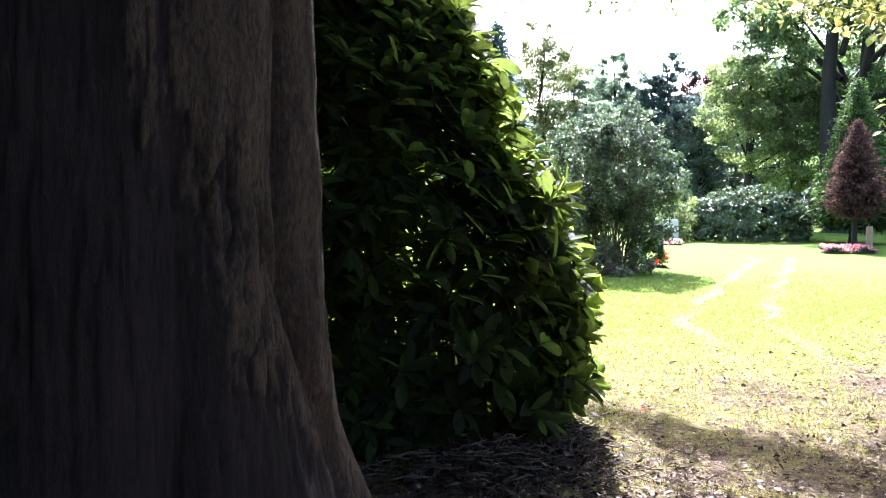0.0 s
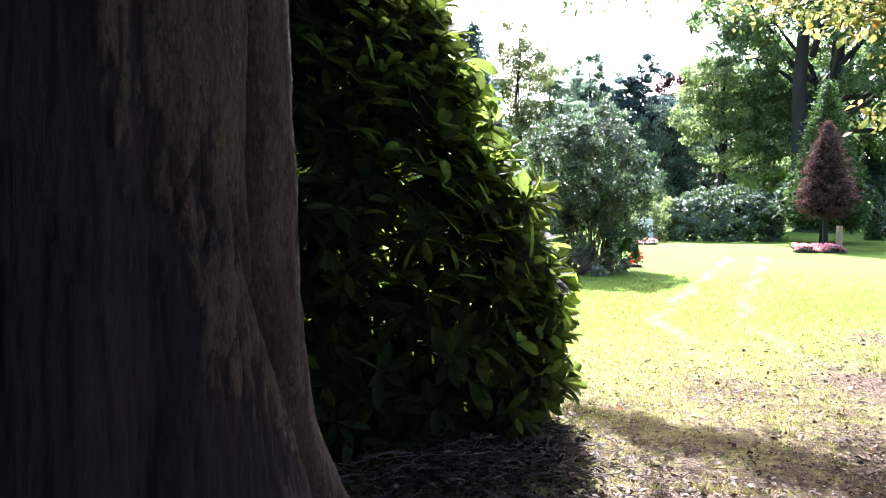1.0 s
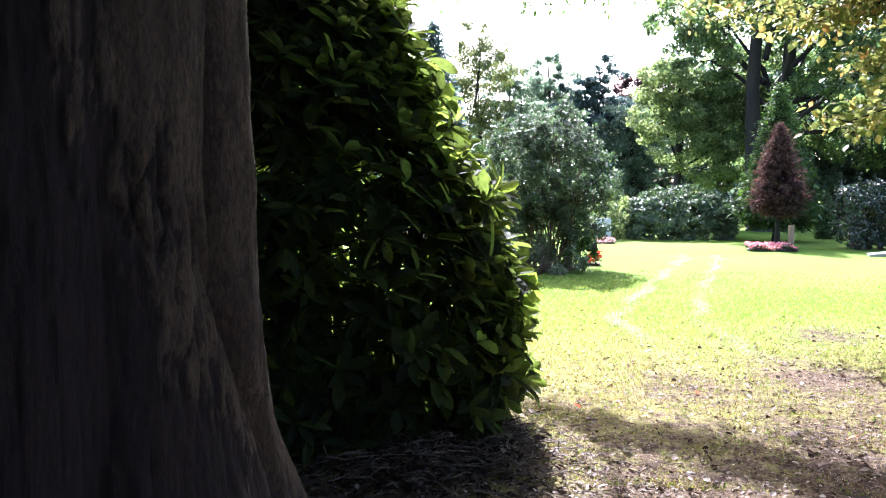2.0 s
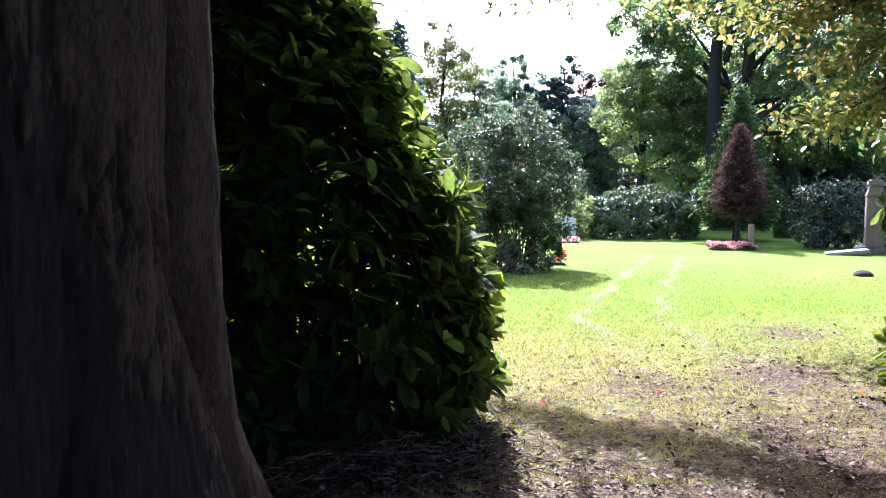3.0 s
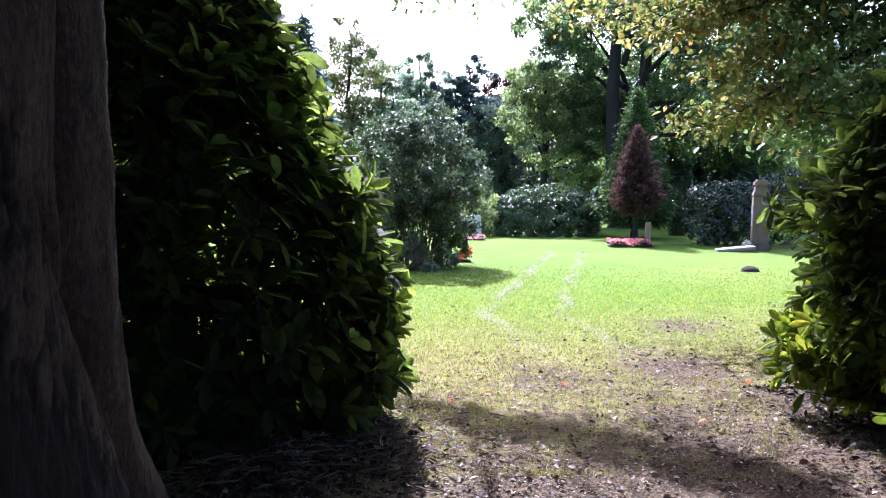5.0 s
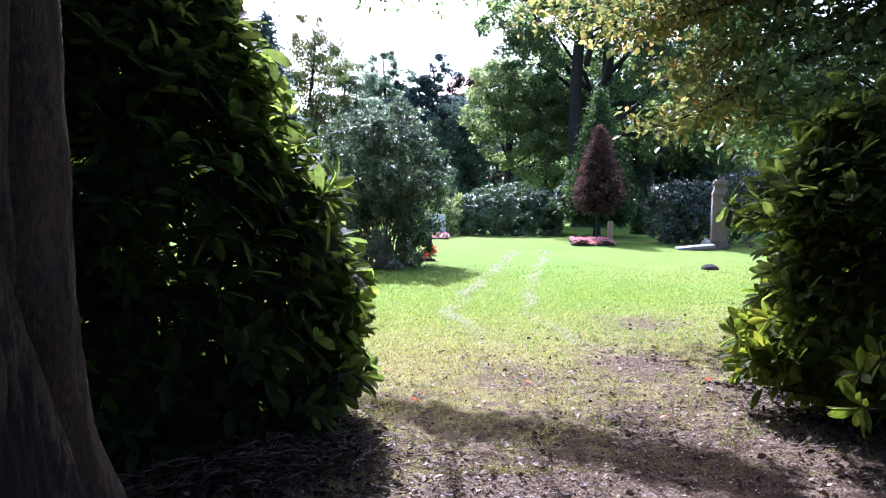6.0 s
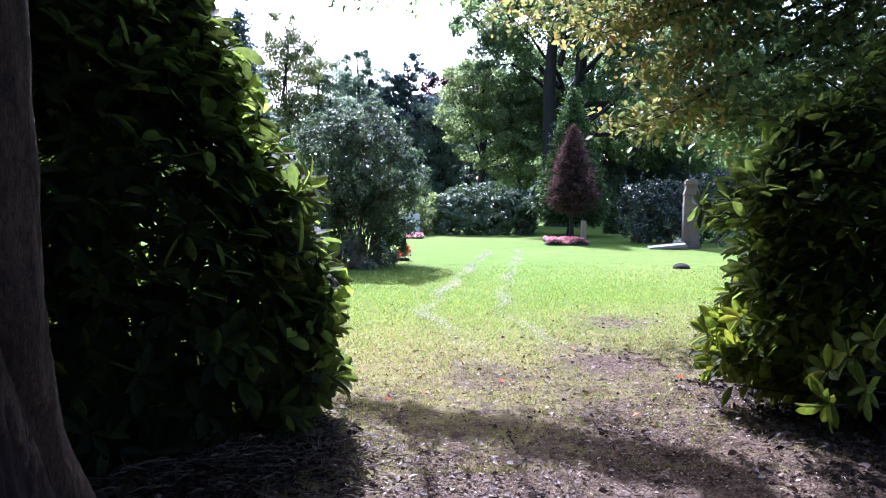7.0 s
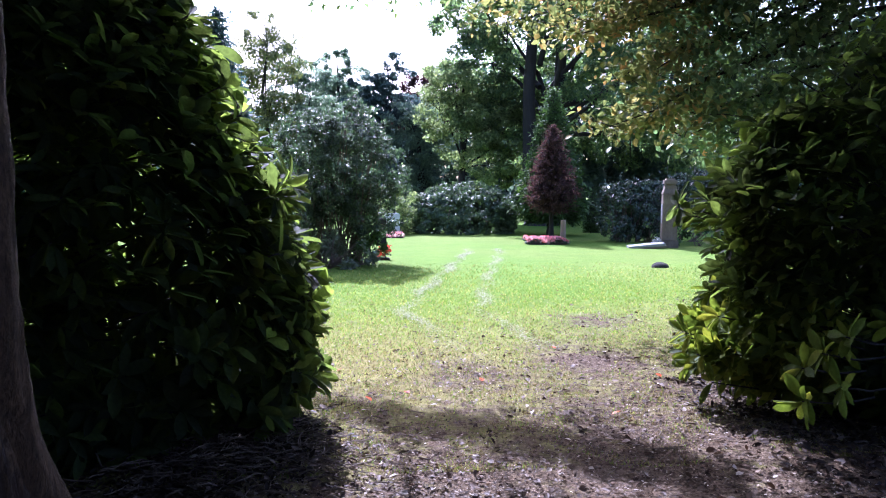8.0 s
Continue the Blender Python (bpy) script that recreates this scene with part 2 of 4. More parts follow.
def ground_material():
    """Mown lawn that thins to bare soil under the trees (the mask 'bare' is stored on the sheet)."""
    m, n, l, p, out = shader("lawn_and_soil")
    at = n.new("ShaderNodeAttribute")
    at.attribute_name = "bare"
    geo = n.new("ShaderNodeNewGeometry")
    patch = node(n, "ShaderNodeTexNoise", Scale=1.3, Detail=5.0, Roughness=0.65)
    fine = node(n, "ShaderNodeTexNoise", Scale=38.0, Detail=5.0, Roughness=0.75)
    mid = node(n, "ShaderNodeTexNoise", Scale=7.0, Detail=4.0, Roughness=0.6)
    wide = node(n, "ShaderNodeTexNoise", Scale=0.22, Detail=3.0)
    for t in (patch, fine, mid, wide):
        l.new(geo.outputs["Position"], t.inputs["Vector"])
    v = maths(n, l, "ADD", maths(n, l, "MULTIPLY", patch.outputs["Fac"], 0.5), maths(n, l, "MULTIPLY", mid.outputs["Fac"], 0.5))
    grass = ramp(n, l, maths(n, l, "ADD", maths(n, l, "MULTIPLY", fine.outputs["Fac"], 0.45), maths(n, l, "MULTIPLY", v, 0.55)),
                 [(0.32, (0.064, 0.132, 0.018)), (0.5, (0.110, 0.196, 0.026)), (0.66, (0.175, 0.255, 0.042))])
    dry = n.new("ShaderNodeMix")
    dry.data_type = "RGBA"
    worn = n.new("ShaderNodeAttribute")
    worn.attribute_name = "dry"
    l.new(maths(n, l, "ADD", worn.outputs["Fac"], ramp(n, l, wide.outputs["Fac"], [(0.42, (0, 0, 0)), (0.62, (0.2, 0.2, 0.2))])), dry.inputs["Factor"])
    l.new(grass, dry.inputs["A"])
    dry.inputs["B"].default_value = (0.255, 0.228, 0.085, 1)
    soil = ramp(n, l, fine.outputs["Fac"], [(0.3, (0.038, 0.026, 0.016)), (0.5, (0.112, 0.081, 0.053)), (0.7, (0.25, 0.195, 0.138))])
    mask = maths(n, l, "ADD", at.outputs["Fac"], maths(n, l, "MULTIPLY", maths(n, l, "SUBTRACT", v, 0.5), 2.2))
    both = n.new("ShaderNodeMix")
    both.data_type = "RGBA"
    l.new(ramp(n, l, mask, [(0.35, (0, 0, 0)), (0.75, (1, 1, 1))]), both.inputs["Factor"])
    l.new(dry.outputs["Result"], both.inputs["A"])
    l.new(soil, both.inputs["B"])
    l.new(both.outputs["Result"], p.inputs["Base Color"])
    p.inputs["Roughness"].default_value = 0.9
    p.inputs["Specular IOR Level"].default_value = 0.06
    bmp = node(n, "ShaderNodeBump", Strength=0.8, Distance=0.03)
    l.new(maths(n, l, "ADD", fine.outputs["Fac"], mid.outputs["Fac"]), bmp.inputs["Height"])
    l.new(bmp.outputs[0], p.inputs["Normal"])
    return m


# ---- mesh helpers ----
rng = np.random.default_rng(7)
LEAF_V = np.array([(0, 0, 0), (-0.36, 0.3, 0.05), (0, 0.33, -0.03), (0.36, 0.3, 0.05), (-0.42, 0.62, 0.03), (0, 0.64, -0.06), (0.42, 0.62, 0.03), (0, 1, -0.13)])
LEAF_F = [(0, 2, 1), (0, 3, 2), (1, 2, 5, 4), (2, 3, 6, 5), (4, 5, 7), (5, 6, 7)]
OVAL_ROWS = [(0.10, 0.13), (0.32, 0.36), (0.58, 0.46), (0.80, 0.37), (0.94, 0.17)]
OVAL_V = np.array([(0, 0, 0)] + [(s * w, v, 0.07 * abs(s) - 0.14 * v * v) for v, w in OVAL_ROWS for s in (-1, 0, 1)] + [(0, 1, -0.15)])
OVAL_F = [(0, 2, 1), (0, 3, 2)] + [(a, a + 1, a + 4, a + 3) for k in range(4) for a in (1 + 3 * k, 2 + 3 * k)] + [(13, 14, 16), (14, 15, 16)]
CARD_V = np.array([(0, 0, 0), (-0.42, 0.5, 0.05), (0.42, 0.5, 0.05), (0, 1, -0.08)])
CARD_F = [(0, 2, 1), (1, 2, 3)]
BLADE_V = np.array([(-0.5, 0, 0), (0.5, 0, 0), (0.1, 1, 0.25)])
BLADE_F = [(0, 1, 2)]


def unit(v):
    return v / np.maximum(np.linalg.norm(v, axis=-1, keepdims=True), 1e-9)


def raw_mesh(name, verts, faces_flat, sizes, material, smooth=False):
    me = bpy.data.meshes.new(name)
    me.vertices.add(len(verts))
    me.vertices.foreach_set("co", np.ascontiguousarray(verts, np.float32).ravel())
    me.loops.add(len(faces_flat))
    me.loops.foreach_set("vertex_index", np.ascontiguousarray(faces_flat, np.int32))
    me.polygons.add(len(sizes))
    starts = np.concatenate([[0], np.cumsum(sizes)[:-1]]).astype(np.int32)
    me.polygons.foreach_set("loop_start", starts)
    if smooth:
        me.polygons.foreach_set("use_smooth", np.ones(len(sizes), bool))
    me.update(calc_edges=True)
    me.materials.append(material)
    return me


def leaf_axes(way, up):
    y = unit(way)
    x = unit(np.cross(y, up))
    return x, y, np.cross(x, y)


def leaves(name, base, way, up, length, width, material, shape="card"):
    """One mesh of many leaves: each from base along way, its upper side towards up."""
    tv, tf = {"card": (CARD_V, CARD_F), "oval": (OVAL_V, OVAL_F), "leaf": (LEAF_V, LEAF_F), "blade": (BLADE_V, BLADE_F)}[shape]
    x, y, z = leaf_axes(way, up)
    k = len(base)
    length, width = np.broadcast_to(length, k), np.broadcast_to(width, k)
    verts = (base[:, None] + x[:, None] * (tv[None, :, 0:1] * width[:, None, None])
             + (y[:, None] * tv[None, :, 1:2] + z[:, None] * tv[None, :, 2:3]) * length[:, None, None])
    flat = np.array([i for f in tf for i in f])
    faces = (flat[None] + (np.arange(k) * len(tv))[:, None]).ravel()
    sizes = np.tile([len(f) for f in tf], k)
    return raw_mesh(name, verts.reshape(-1, 3), faces, sizes, material, shape in ("leaf", "oval"))


def tubes(paths, sides=6):
    """Verts, faces, sizes of tapered tubes; each path is a list of (point, radius)."""
    V, F, S, at = [], [], [], 0
    ang = np.arange(sides) * 2 * math.pi / sides
    for path in paths:
        pts = np.array([p for p, r in path], float)
        tang = unit(np.gradient(pts, axis=0))
        ref = np.array([1.0, 0, 0]) if abs(tang[0][0]) < 0.9 else np.array([0, 1.0, 0])
        a = unit(np.cross(tang, ref))
        b = np.cross(tang, a)
        for i, (p, r) in enumerate(path):
            V.append(pts[i] + r * (np.cos(ang)[:, None] * a[i] + np.sin(ang)[:, None] * b[i]))
        for i in range(len(path) - 1):
            for j in range(sides):
                k = (j + 1) % sides
                F += [at + i * sides + j, at + i * sides + k, at + (i + 1) * sides + k, at + (i + 1) * sides + j]
                S.append(4)
        F += [at + (len(path) - 1) * sides + j for j in range(sides)]
        S.append(sides)
        at += len(path) * sides
    return np.concatenate(V), np.array(F), np.array(S)


def tube_mesh(name, paths, material, sides=6):
    v, f, s = tubes(paths, sides)
    return raw_mesh(name, v, f, s, material, True)


def limb(a, b, r0, r1, bend=0.15, steps=6):
    a, b = np.array(a, float), np.array(b, float)
    span = np.linalg.norm(b - a)
    off = rng.normal(0, bend * span, 3)
    t = np.linspace(0, 1, steps)
    return [(a + (b - a) * u + off * math.sin(math.pi * u) * 0.6 + rng.normal(0, 0.012 * span, 3) * (0 < u < 1), r0 + (r1 - r0) * u) for u in t]


def sub(name, mesh, parent, label=""):
    ob = new(name, mesh)
    ob.parent = parent
    return tagged(ob, label) if label else ob


def thing(name, at, label, category, group="", kind=""):
    ob = new(name)
    ob.location = at
    ob.empty_display_size = 0.2
    return tagged(ob, label, category, group, kind)


def part(name, bm, material, parent, label=""):
    me = bpy.data.meshes.new(name)
    bm.to_mesh(me)
    bm.free()
    me.materials.append(material)
    return sub(name, me, parent, label)


def box(size, at=(0, 0, 0), bevel=0.01, taper=1.0, segments=2):
    bm = bmesh.new()
    bmesh.ops.create_cube(bm, size=1)
    for v in bm.verts:
        k = taper if v.co.z > 0 else 1
        v.co = Vector((v.co.x * size[0] * k, v.co.y * size[1] * k, v.co.z * size[2])) + Vector(at)
    if bevel:
        bmesh.ops.bevel(bm, geom=bm.edges[:], offset=bevel, segments=segments, affect="EDGES")
    return bm


def crown_points(n, centre, radii, lump=0.25, shell=0.35, freq=1.6, low=-1.0, seed=0, clump=90):
    """Places and outward ways of leaves in the clumps of a lumpy crown, with gaps between them."""
    r = np.random.default_rng(seed)
    if clump == 0:
        d = unit(r.normal(size=(n, 3)))
        dirs, amp = unit(r.normal(size=(60, 3))), r.uniform(-1, 1, 60)
        rad = 1 + lump * np.tanh(np.exp(30.0 * (d @ dirs.T - 1)) @ amp) - shell * r.random(n) ** 2.2
        return np.array(centre) + d * rad[:, None] * np.array(radii), unit(d / np.array(radii))
    k = max(8, n // clump)
    d = unit(r.normal(size=(k, 3)))
    rad = 1 - lump * 0.6 * r.random(k) - shell * 0.6 * r.random(k) ** 2 + lump * 0.25
    radii = np.array(radii, float)
    size = (0.55 + 0.5 * r.random(k)) * min(0.42, 1.9 / math.sqrt(k))
    which = r.integers(0, k, n)
    o = unit(r.normal(size=(n, 3)) + d[which] * 0.6 + np.array([0, 0, 0.35]))
    dist = size[which] * (1 - 0.5 * r.random(n) ** 1.5)
    p = np.array(centre) + (d[which] * rad[which, None] + o * dist[:, None] * np.array([1, 1, 0.75])) * radii
    return p, unit(o * 0.75 + d[which] / radii * radii.mean() * 0.6)


def scatter(p, out, r, droop=0.3, spread=0.9, flat=0.0):
    """Ways and upper sides for leaves at p on a surface that faces out."""
    way = unit(out * 0.6 * (1 - flat) + r.normal(size=p.shape) * spread + np.array([0, 0, -droop]))
    up = unit(out * (0.5 + flat) + np.array([0, 0, 0.7 - 0.3 * flat]) + r.normal(size=p.shape) * 0.38)
    return way, up

# ---- ground ----
def ground():
    """One sheet to the horizon: a fine grid near the eye, growing coarser outwards."""
    def steps(lo, hi, near_lo, near_hi, d):
        inner = np.arange(near_lo, near_hi + d / 2, d)
        grow = np.cumsum(d * 1.22 ** np.arange(1, 60))
        return np.concatenate([(near_lo - grow[grow < near_lo - lo])[::-1], inner, near_hi + grow[grow < hi - near_hi]])
    xs, ys = steps(-900, 900, -4, 8, 0.1), steps(-900, 900, 1, 14, 0.1)
    X, Y = np.meshgrid(xs, ys)
    near = np.exp(-((X - 2) / 9) ** 2 - ((Y - 6) / 9) ** 2)
    Z = near * (0.012 * np.sin(3.1 * X + 1.3 * Y) * np.sin(2.3 * Y - X) + 0.008 * np.sin(9 * X) * np.sin(8.1 * Y + 2 * X))
    n, w = X.size, len(xs)
    i = np.arange(n).reshape(X.shape)
    quads = np.stack([i[:-1, :-1], i[:-1, 1:], i[1:, 1:], i[1:, :-1]], -1).reshape(-1, 4)
    me = raw_mesh("ground", np.stack([X, Y, Z], -1).reshape(-1, 3), quads.ravel(), np.full(len(quads), 4), ground_material(), True)
    me.attributes.new("bare", "FLOAT", "POINT").data.foreach_set("value", bare(X, Y).ravel().astype(np.float32))
    me.attributes.new("dry", "FLOAT", "POINT").data.foreach_set("value", (0.72 * np.clip((11.8 - Y) / 4.5, 0, 1)).ravel().astype(np.float32))
    return tagged(new("ground", me), "mown green lawn thinning to bare brown soil under trees", "ground", "", "structure")


def ground_height(x, y):
    near = np.exp(-((x - 2) / 9) ** 2 - ((y - 6) / 9) ** 2)
    return near * (0.012 * np.sin(3.1 * x + 1.3 * y) * np.sin(2.3 * y - x) + 0.008 * np.sin(9 * x) * np.sin(8.1 * y + 2 * x))


ground()


def grass():
    r = np.random.default_rng(11)
    n = 300000
    y = 4.3 + (17 - 4.3) * r.random(n) ** 1.8
    x = -2 + (y * 0.55 + 4) * r.random(n)
    tuft = np.sin(5.3 * x + 2 * np.sin(3 * y)) * np.sin(4.7 * y + 1.5 * np.sin(4 * x)) * 0.35
    keep = r.random(n) > bare(x, y) * 1.15 + tuft * (0.3 + 0.9 * bare(x, y)) + np.clip((y - 8) / 9, 0, 1)
    x, y = x[keep], y[keep]
    n = len(x)
    base = np.stack([x, y, ground_height(x, y) - 0.004], -1)
    way = np.stack([r.normal(0, 0.55, n), r.normal(0, 0.55, n), np.ones(n)], -1)
    up = np.stack([r.normal(size=n), r.normal(size=n), np.zeros(n)], -1)
    size = (0.013 + 0.024 * r.random(n)) * (1 + 0.03 * (y - 5))
    straw = r.random(n) < 0.06 + 0.6 * np.clip((10.5 - y) / 4.0, 0, 1)
    for mask, mat, lab in ((~straw, GRASS, "short mown green grass blades with dry tips"), (straw, STRAW, "dry yellow-brown grass blades between the green")):
        me = leaves("grass", base[mask], way[mask], up[mask], size[mask], (0.006 + 0.0009 * (y - 4))[mask], mat, "blade")
        tagged(new("grass", me), lab, "grass", "", "stuff")


grass()


def clippings():
    """Two pale wheel tracks of dry grass that swing across the lawn."""
    r = np.random.default_rng(12)
    y = 7.6 + 13 * r.random(26000)
    side = r.random(26000) < 0.5
    mid = np.interp(y, [7.5, 8.3, 10.2, 14, 19, 21], [1.35, 1.06, 0.9, 1.85, 3.19, 3.6]) + side * np.interp(y, [7.5, 10, 19, 21], [0.95, 1.0, 0.8, 0.8])
    x = mid + r.normal(0, 0.065, len(y)) + 0.06 * np.sin(3 * y)
    keep = r.random(len(y)) < np.clip((y - 6.5) / 3, 0.3, 1) * np.where(side, 0.75, 1.0) * (0.6 + 0.4 * np.sin(2.1 * y + 3 * side))
    x, y = x[keep], y[keep]
    n = len(x)
    base = np.stack([x, y, np.full(n, 0.022)], -1)
    way = np.stack([r.normal(size=n), r.normal(size=n), r.normal(0, 0.2, n)], -1)
    up = np.stack([r.normal(0, 0.3, n), r.normal(0, 0.3, n), np.ones(n)], -1)
    me = leaves("dry_clippings", base, way, up, 0.015 + 0.025 * r.random(n), 0.008, CLIPPINGS, "card")
    tagged(new("dry_clippings", me), "pale dry clippings in two wheel tracks on the lawn", "clippings", "", "stuff")


clippings()


def fallen_leaves():
    r = np.random.default_rng(13)
    for n, shape, small, spread, power in ((150000, "card", 0.008, 0.022, 2.0), (30000, "leaf", 0.018, 0.045, 2.4)):
        y = 3.6 + 8.0 * r.random(n) ** 1.3
        x = -1.2 + (y * 0.5 + 3.2) * r.random(n)
        clot = np.sin(2.3 * x + 1.1 * np.sin(1.7 * y)) * np.sin(1.9 * y + 0.8 * x)
        keep = r.random(n) < 0.04 + 0.8 * bare(x, y) ** 1.4 * (0.75 + 0.45 * clot)
        x, y = x[keep], y[keep]
        n = len(x)
        base = np.stack([x, y, ground_height(x, y) + 0.006 + 0.012 * r.random(n)], -1)
        way = np.stack([r.normal(size=n), r.normal(size=n), r.normal(0, 0.25, n)], -1)
        up = np.stack([r.normal(0, 0.45, n), r.normal(0, 0.45, n), np.ones(n)], -1)
        size = small + spread * r.random(n) ** power
        me = leaves("fallen_leaves", base, way, up, size, size * r.uniform(0.35, 0.85, n), LITTER, shape)
        tagged(new("fallen_leaves", me), "dry brown and bleached fallen leaves on soil and grass", "fallen leaves", "", "stuff")
    # the rust-red ones that stand out
    spots = [(0.27, 5.79), (-0.15, 6.6), (0.05, 6.9), (1.95, 5.3), (2.2, 7.6), (0.55, 6.1), (3.3, 6.15), (1.2, 6.35), (2.75, 6.3)]
    one = leaves("fallen_leaf", np.zeros((1, 3)), np.array([[0, 1.0, 0.15]]), np.array([[0.2, 0, 1.0]]), 0.075, 0.06, RUSTY, "leaf")
    for i, (px, py) in enumerate(spots):
        ob = new("fallen_leaf", one)
        ob.matrix_world = pose(px, py, ground_height(px, py) + 0.012, r.uniform(-8, 25), r.uniform(-20, 20), r.uniform(0, 360))
        tagged(ob, "rust-red curled fallen leaf lying on thin grass", "leaf", "red fallen leaves")


fallen_leaves()


def twigs():
    r = np.random.default_rng(14)
    paths = []
    for i in range(1200):
        if i < 900:
            px, py = r.normal(-0.55, 0.42), r.normal(4.75, 0.42)
        else:
            px, py = r.uniform(1.4, 4.2), r.uniform(3.7, 6.2)
        L, a = r.uniform(0.03, 0.22 if i < 900 else 0.12), r.uniform(0, 2 * math.pi)
        z = float(ground_height(px, py)) + r.uniform(0.004, 0.03 + (0.05 if i < 900 else 0))
        d = np.array([math.cos(a), math.sin(a), r.normal(0, 0.12)]) * L
        p = np.array([px, py, z])
        q = p + d * 0.5 + r.normal(0, 0.012, 3)
        e = p + d
        q[2], e[2] = max(q[2], 0.006), max(e[2], 0.004)
        k = r.uniform(0.0015, 0.0045)
        paths.append([(p, k), (q, k), (e, k * 0.6)])
    tagged(new("twigs", tube_mesh("twigs", paths, TWIG, 4)), "dead twigs and stalks littering the soil under bushes", "twigs", "", "stuff")


twigs()


def mulch():
    """Dark rotting leaves heaped beneath the two bushes."""
    r = np.random.default_rng(15)
    n = 9000
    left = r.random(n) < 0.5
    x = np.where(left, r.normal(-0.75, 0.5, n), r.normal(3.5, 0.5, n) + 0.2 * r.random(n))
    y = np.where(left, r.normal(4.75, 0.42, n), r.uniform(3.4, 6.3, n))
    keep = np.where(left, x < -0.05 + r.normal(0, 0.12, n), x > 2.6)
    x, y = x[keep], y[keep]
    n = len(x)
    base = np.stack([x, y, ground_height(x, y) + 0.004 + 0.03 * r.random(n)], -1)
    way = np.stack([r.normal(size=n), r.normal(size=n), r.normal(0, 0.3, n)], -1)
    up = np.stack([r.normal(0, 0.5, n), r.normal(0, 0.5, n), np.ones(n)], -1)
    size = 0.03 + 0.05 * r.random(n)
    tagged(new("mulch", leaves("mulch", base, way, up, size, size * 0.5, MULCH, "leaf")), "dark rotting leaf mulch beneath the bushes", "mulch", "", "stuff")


mulch()


# ---- the old tree beside the eye ----
def old_tree():
    at = np.array([-1.59, 2.375, 0.0])
    tree = thing("tree", at, "old broad tree with furrowed grey bark and spreading roots", "tree")
    rows, cols = 230, 350
    z = np.concatenate([np.linspace(-0.15, 3.4, rows - 14), np.linspace(3.5, 8.5, 14)])
    a = np.linspace(0, 2 * math.pi, cols, endpoint=False)
    A, Z = np.meshgrid(a, z)
    # the side that faces the lawn lies at about -21 degrees
    flare = 0.545 + 0.30 * np.exp(-np.clip(Z, 0, 9) / 0.36) + 0.05 * np.exp(-Z / 1.6)
    roots = 0.28 * np.exp(-np.clip(Z, 0, 9) / 0.5) * (np.cos(5 * A + 0.9) ** 3 * 0.6 + 0.25 * np.cos(3 * A))

    def gap(c, w):
        d = (A - c + math.pi) % (2 * math.pi) - math.pi
        return np.exp(-(d / w) ** 2)
    wander = 0.04 * np.sin(1.3 * Z)
    low = np.clip((1.25 - Z) / 0.6, 0, 1.3)
    rib = -0.10 * gap(math.radians(-5.5) + 0.30 * low + wander * 0.4, 0.05) * np.clip(Z / 0.8, 0, 1) + 0.045 * gap(math.radians(11) + 0.3 * low, 0.14) + 0.02 * gap(math.radians(-24), 0.2)
    crack = math.radians(-20) + math.radians(20) * np.clip((1.6 - Z) / 0.5, 0, 1.5) + 0.03 * np.sin(9 * Z)
    rib += 0.22 * gap(math.radians(30), 0.35) * np.clip(1.2 - Z, 0, 1.2) ** 1.3
    rib += -0.035 * gap(crack, 0.022) * np.clip((1.75 - Z) / 0.2, 0, 1) + 0.022 * np.sin(4 * A + 0.6 * Z) + 0.01 * np.sin(11 * A + 0.8 * np.sin(2 * Z))
    # dark upright scars in the pale bark
    scar = np.zeros_like(A)
    for turned, foot, head, wide in [(-30, 1.42, 1.72, 0.011), (-25, 1.38, 1.66, 0.010), (-17, 1.36, 1.52, 0.010), (-34, 1.62, 1.74, 0.009), (-19, 0.95, 1.25, 0.010)]:
        d = A - math.radians(turned) - 2 * math.pi - 0.035 * np.sin(22 * Z + turned) - 0.25 * (Z - head)
        d = (d + math.pi) % (2 * math.pi) - math.pi
        scar = np.maximum(scar, np.exp(-(d / wide) ** 2) * np.clip((Z - foot) / 0.06, 0, 1) * np.clip((head - Z) / 0.06, 0, 1))
    P = np.stack([np.cos(A), np.sin(A), Z], -1)
    rough = np.array([noise.fractal(Vector((p[0] * 5, p[1] * 5, p[2] * 1.1)), 1.0, 2.0, 4) for p in P.reshape(-1, 3)]).reshape(A.shape)
    furrow = np.array([abs(noise.noise(Vector((p[0] * 15, p[1] * 15, p[2] * 2.0)))) for p in P.reshape(-1, 3)]).reshape(A.shape)
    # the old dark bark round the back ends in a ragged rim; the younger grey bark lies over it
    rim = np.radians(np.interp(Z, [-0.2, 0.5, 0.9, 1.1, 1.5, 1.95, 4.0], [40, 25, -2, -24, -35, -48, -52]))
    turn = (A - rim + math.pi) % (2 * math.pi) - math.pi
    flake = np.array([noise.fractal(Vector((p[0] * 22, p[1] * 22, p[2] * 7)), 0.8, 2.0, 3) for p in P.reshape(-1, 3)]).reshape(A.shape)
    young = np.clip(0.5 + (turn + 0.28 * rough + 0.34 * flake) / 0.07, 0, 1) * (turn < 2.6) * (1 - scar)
    R = flare + roots + rib + 0.018 * rough - 0.010 * np.exp(-furrow * 14) * (1.0 - 0.6 * young) + 0.006 * flake + 0.008 * young - 0.014 * scar
    V = np.stack([R * np.cos(A), R * np.sin(A), Z], -1).reshape(-1, 3)
    i = np.arange(rows * cols).reshape(rows, cols)
    j = np.roll(i, -1, axis=1)
    quads = np.stack([i[:-1], j[:-1], j[1:], i[1:]], -1).reshape(-1, 4)
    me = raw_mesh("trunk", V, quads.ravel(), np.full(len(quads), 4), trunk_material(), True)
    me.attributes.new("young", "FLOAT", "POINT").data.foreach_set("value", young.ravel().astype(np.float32))
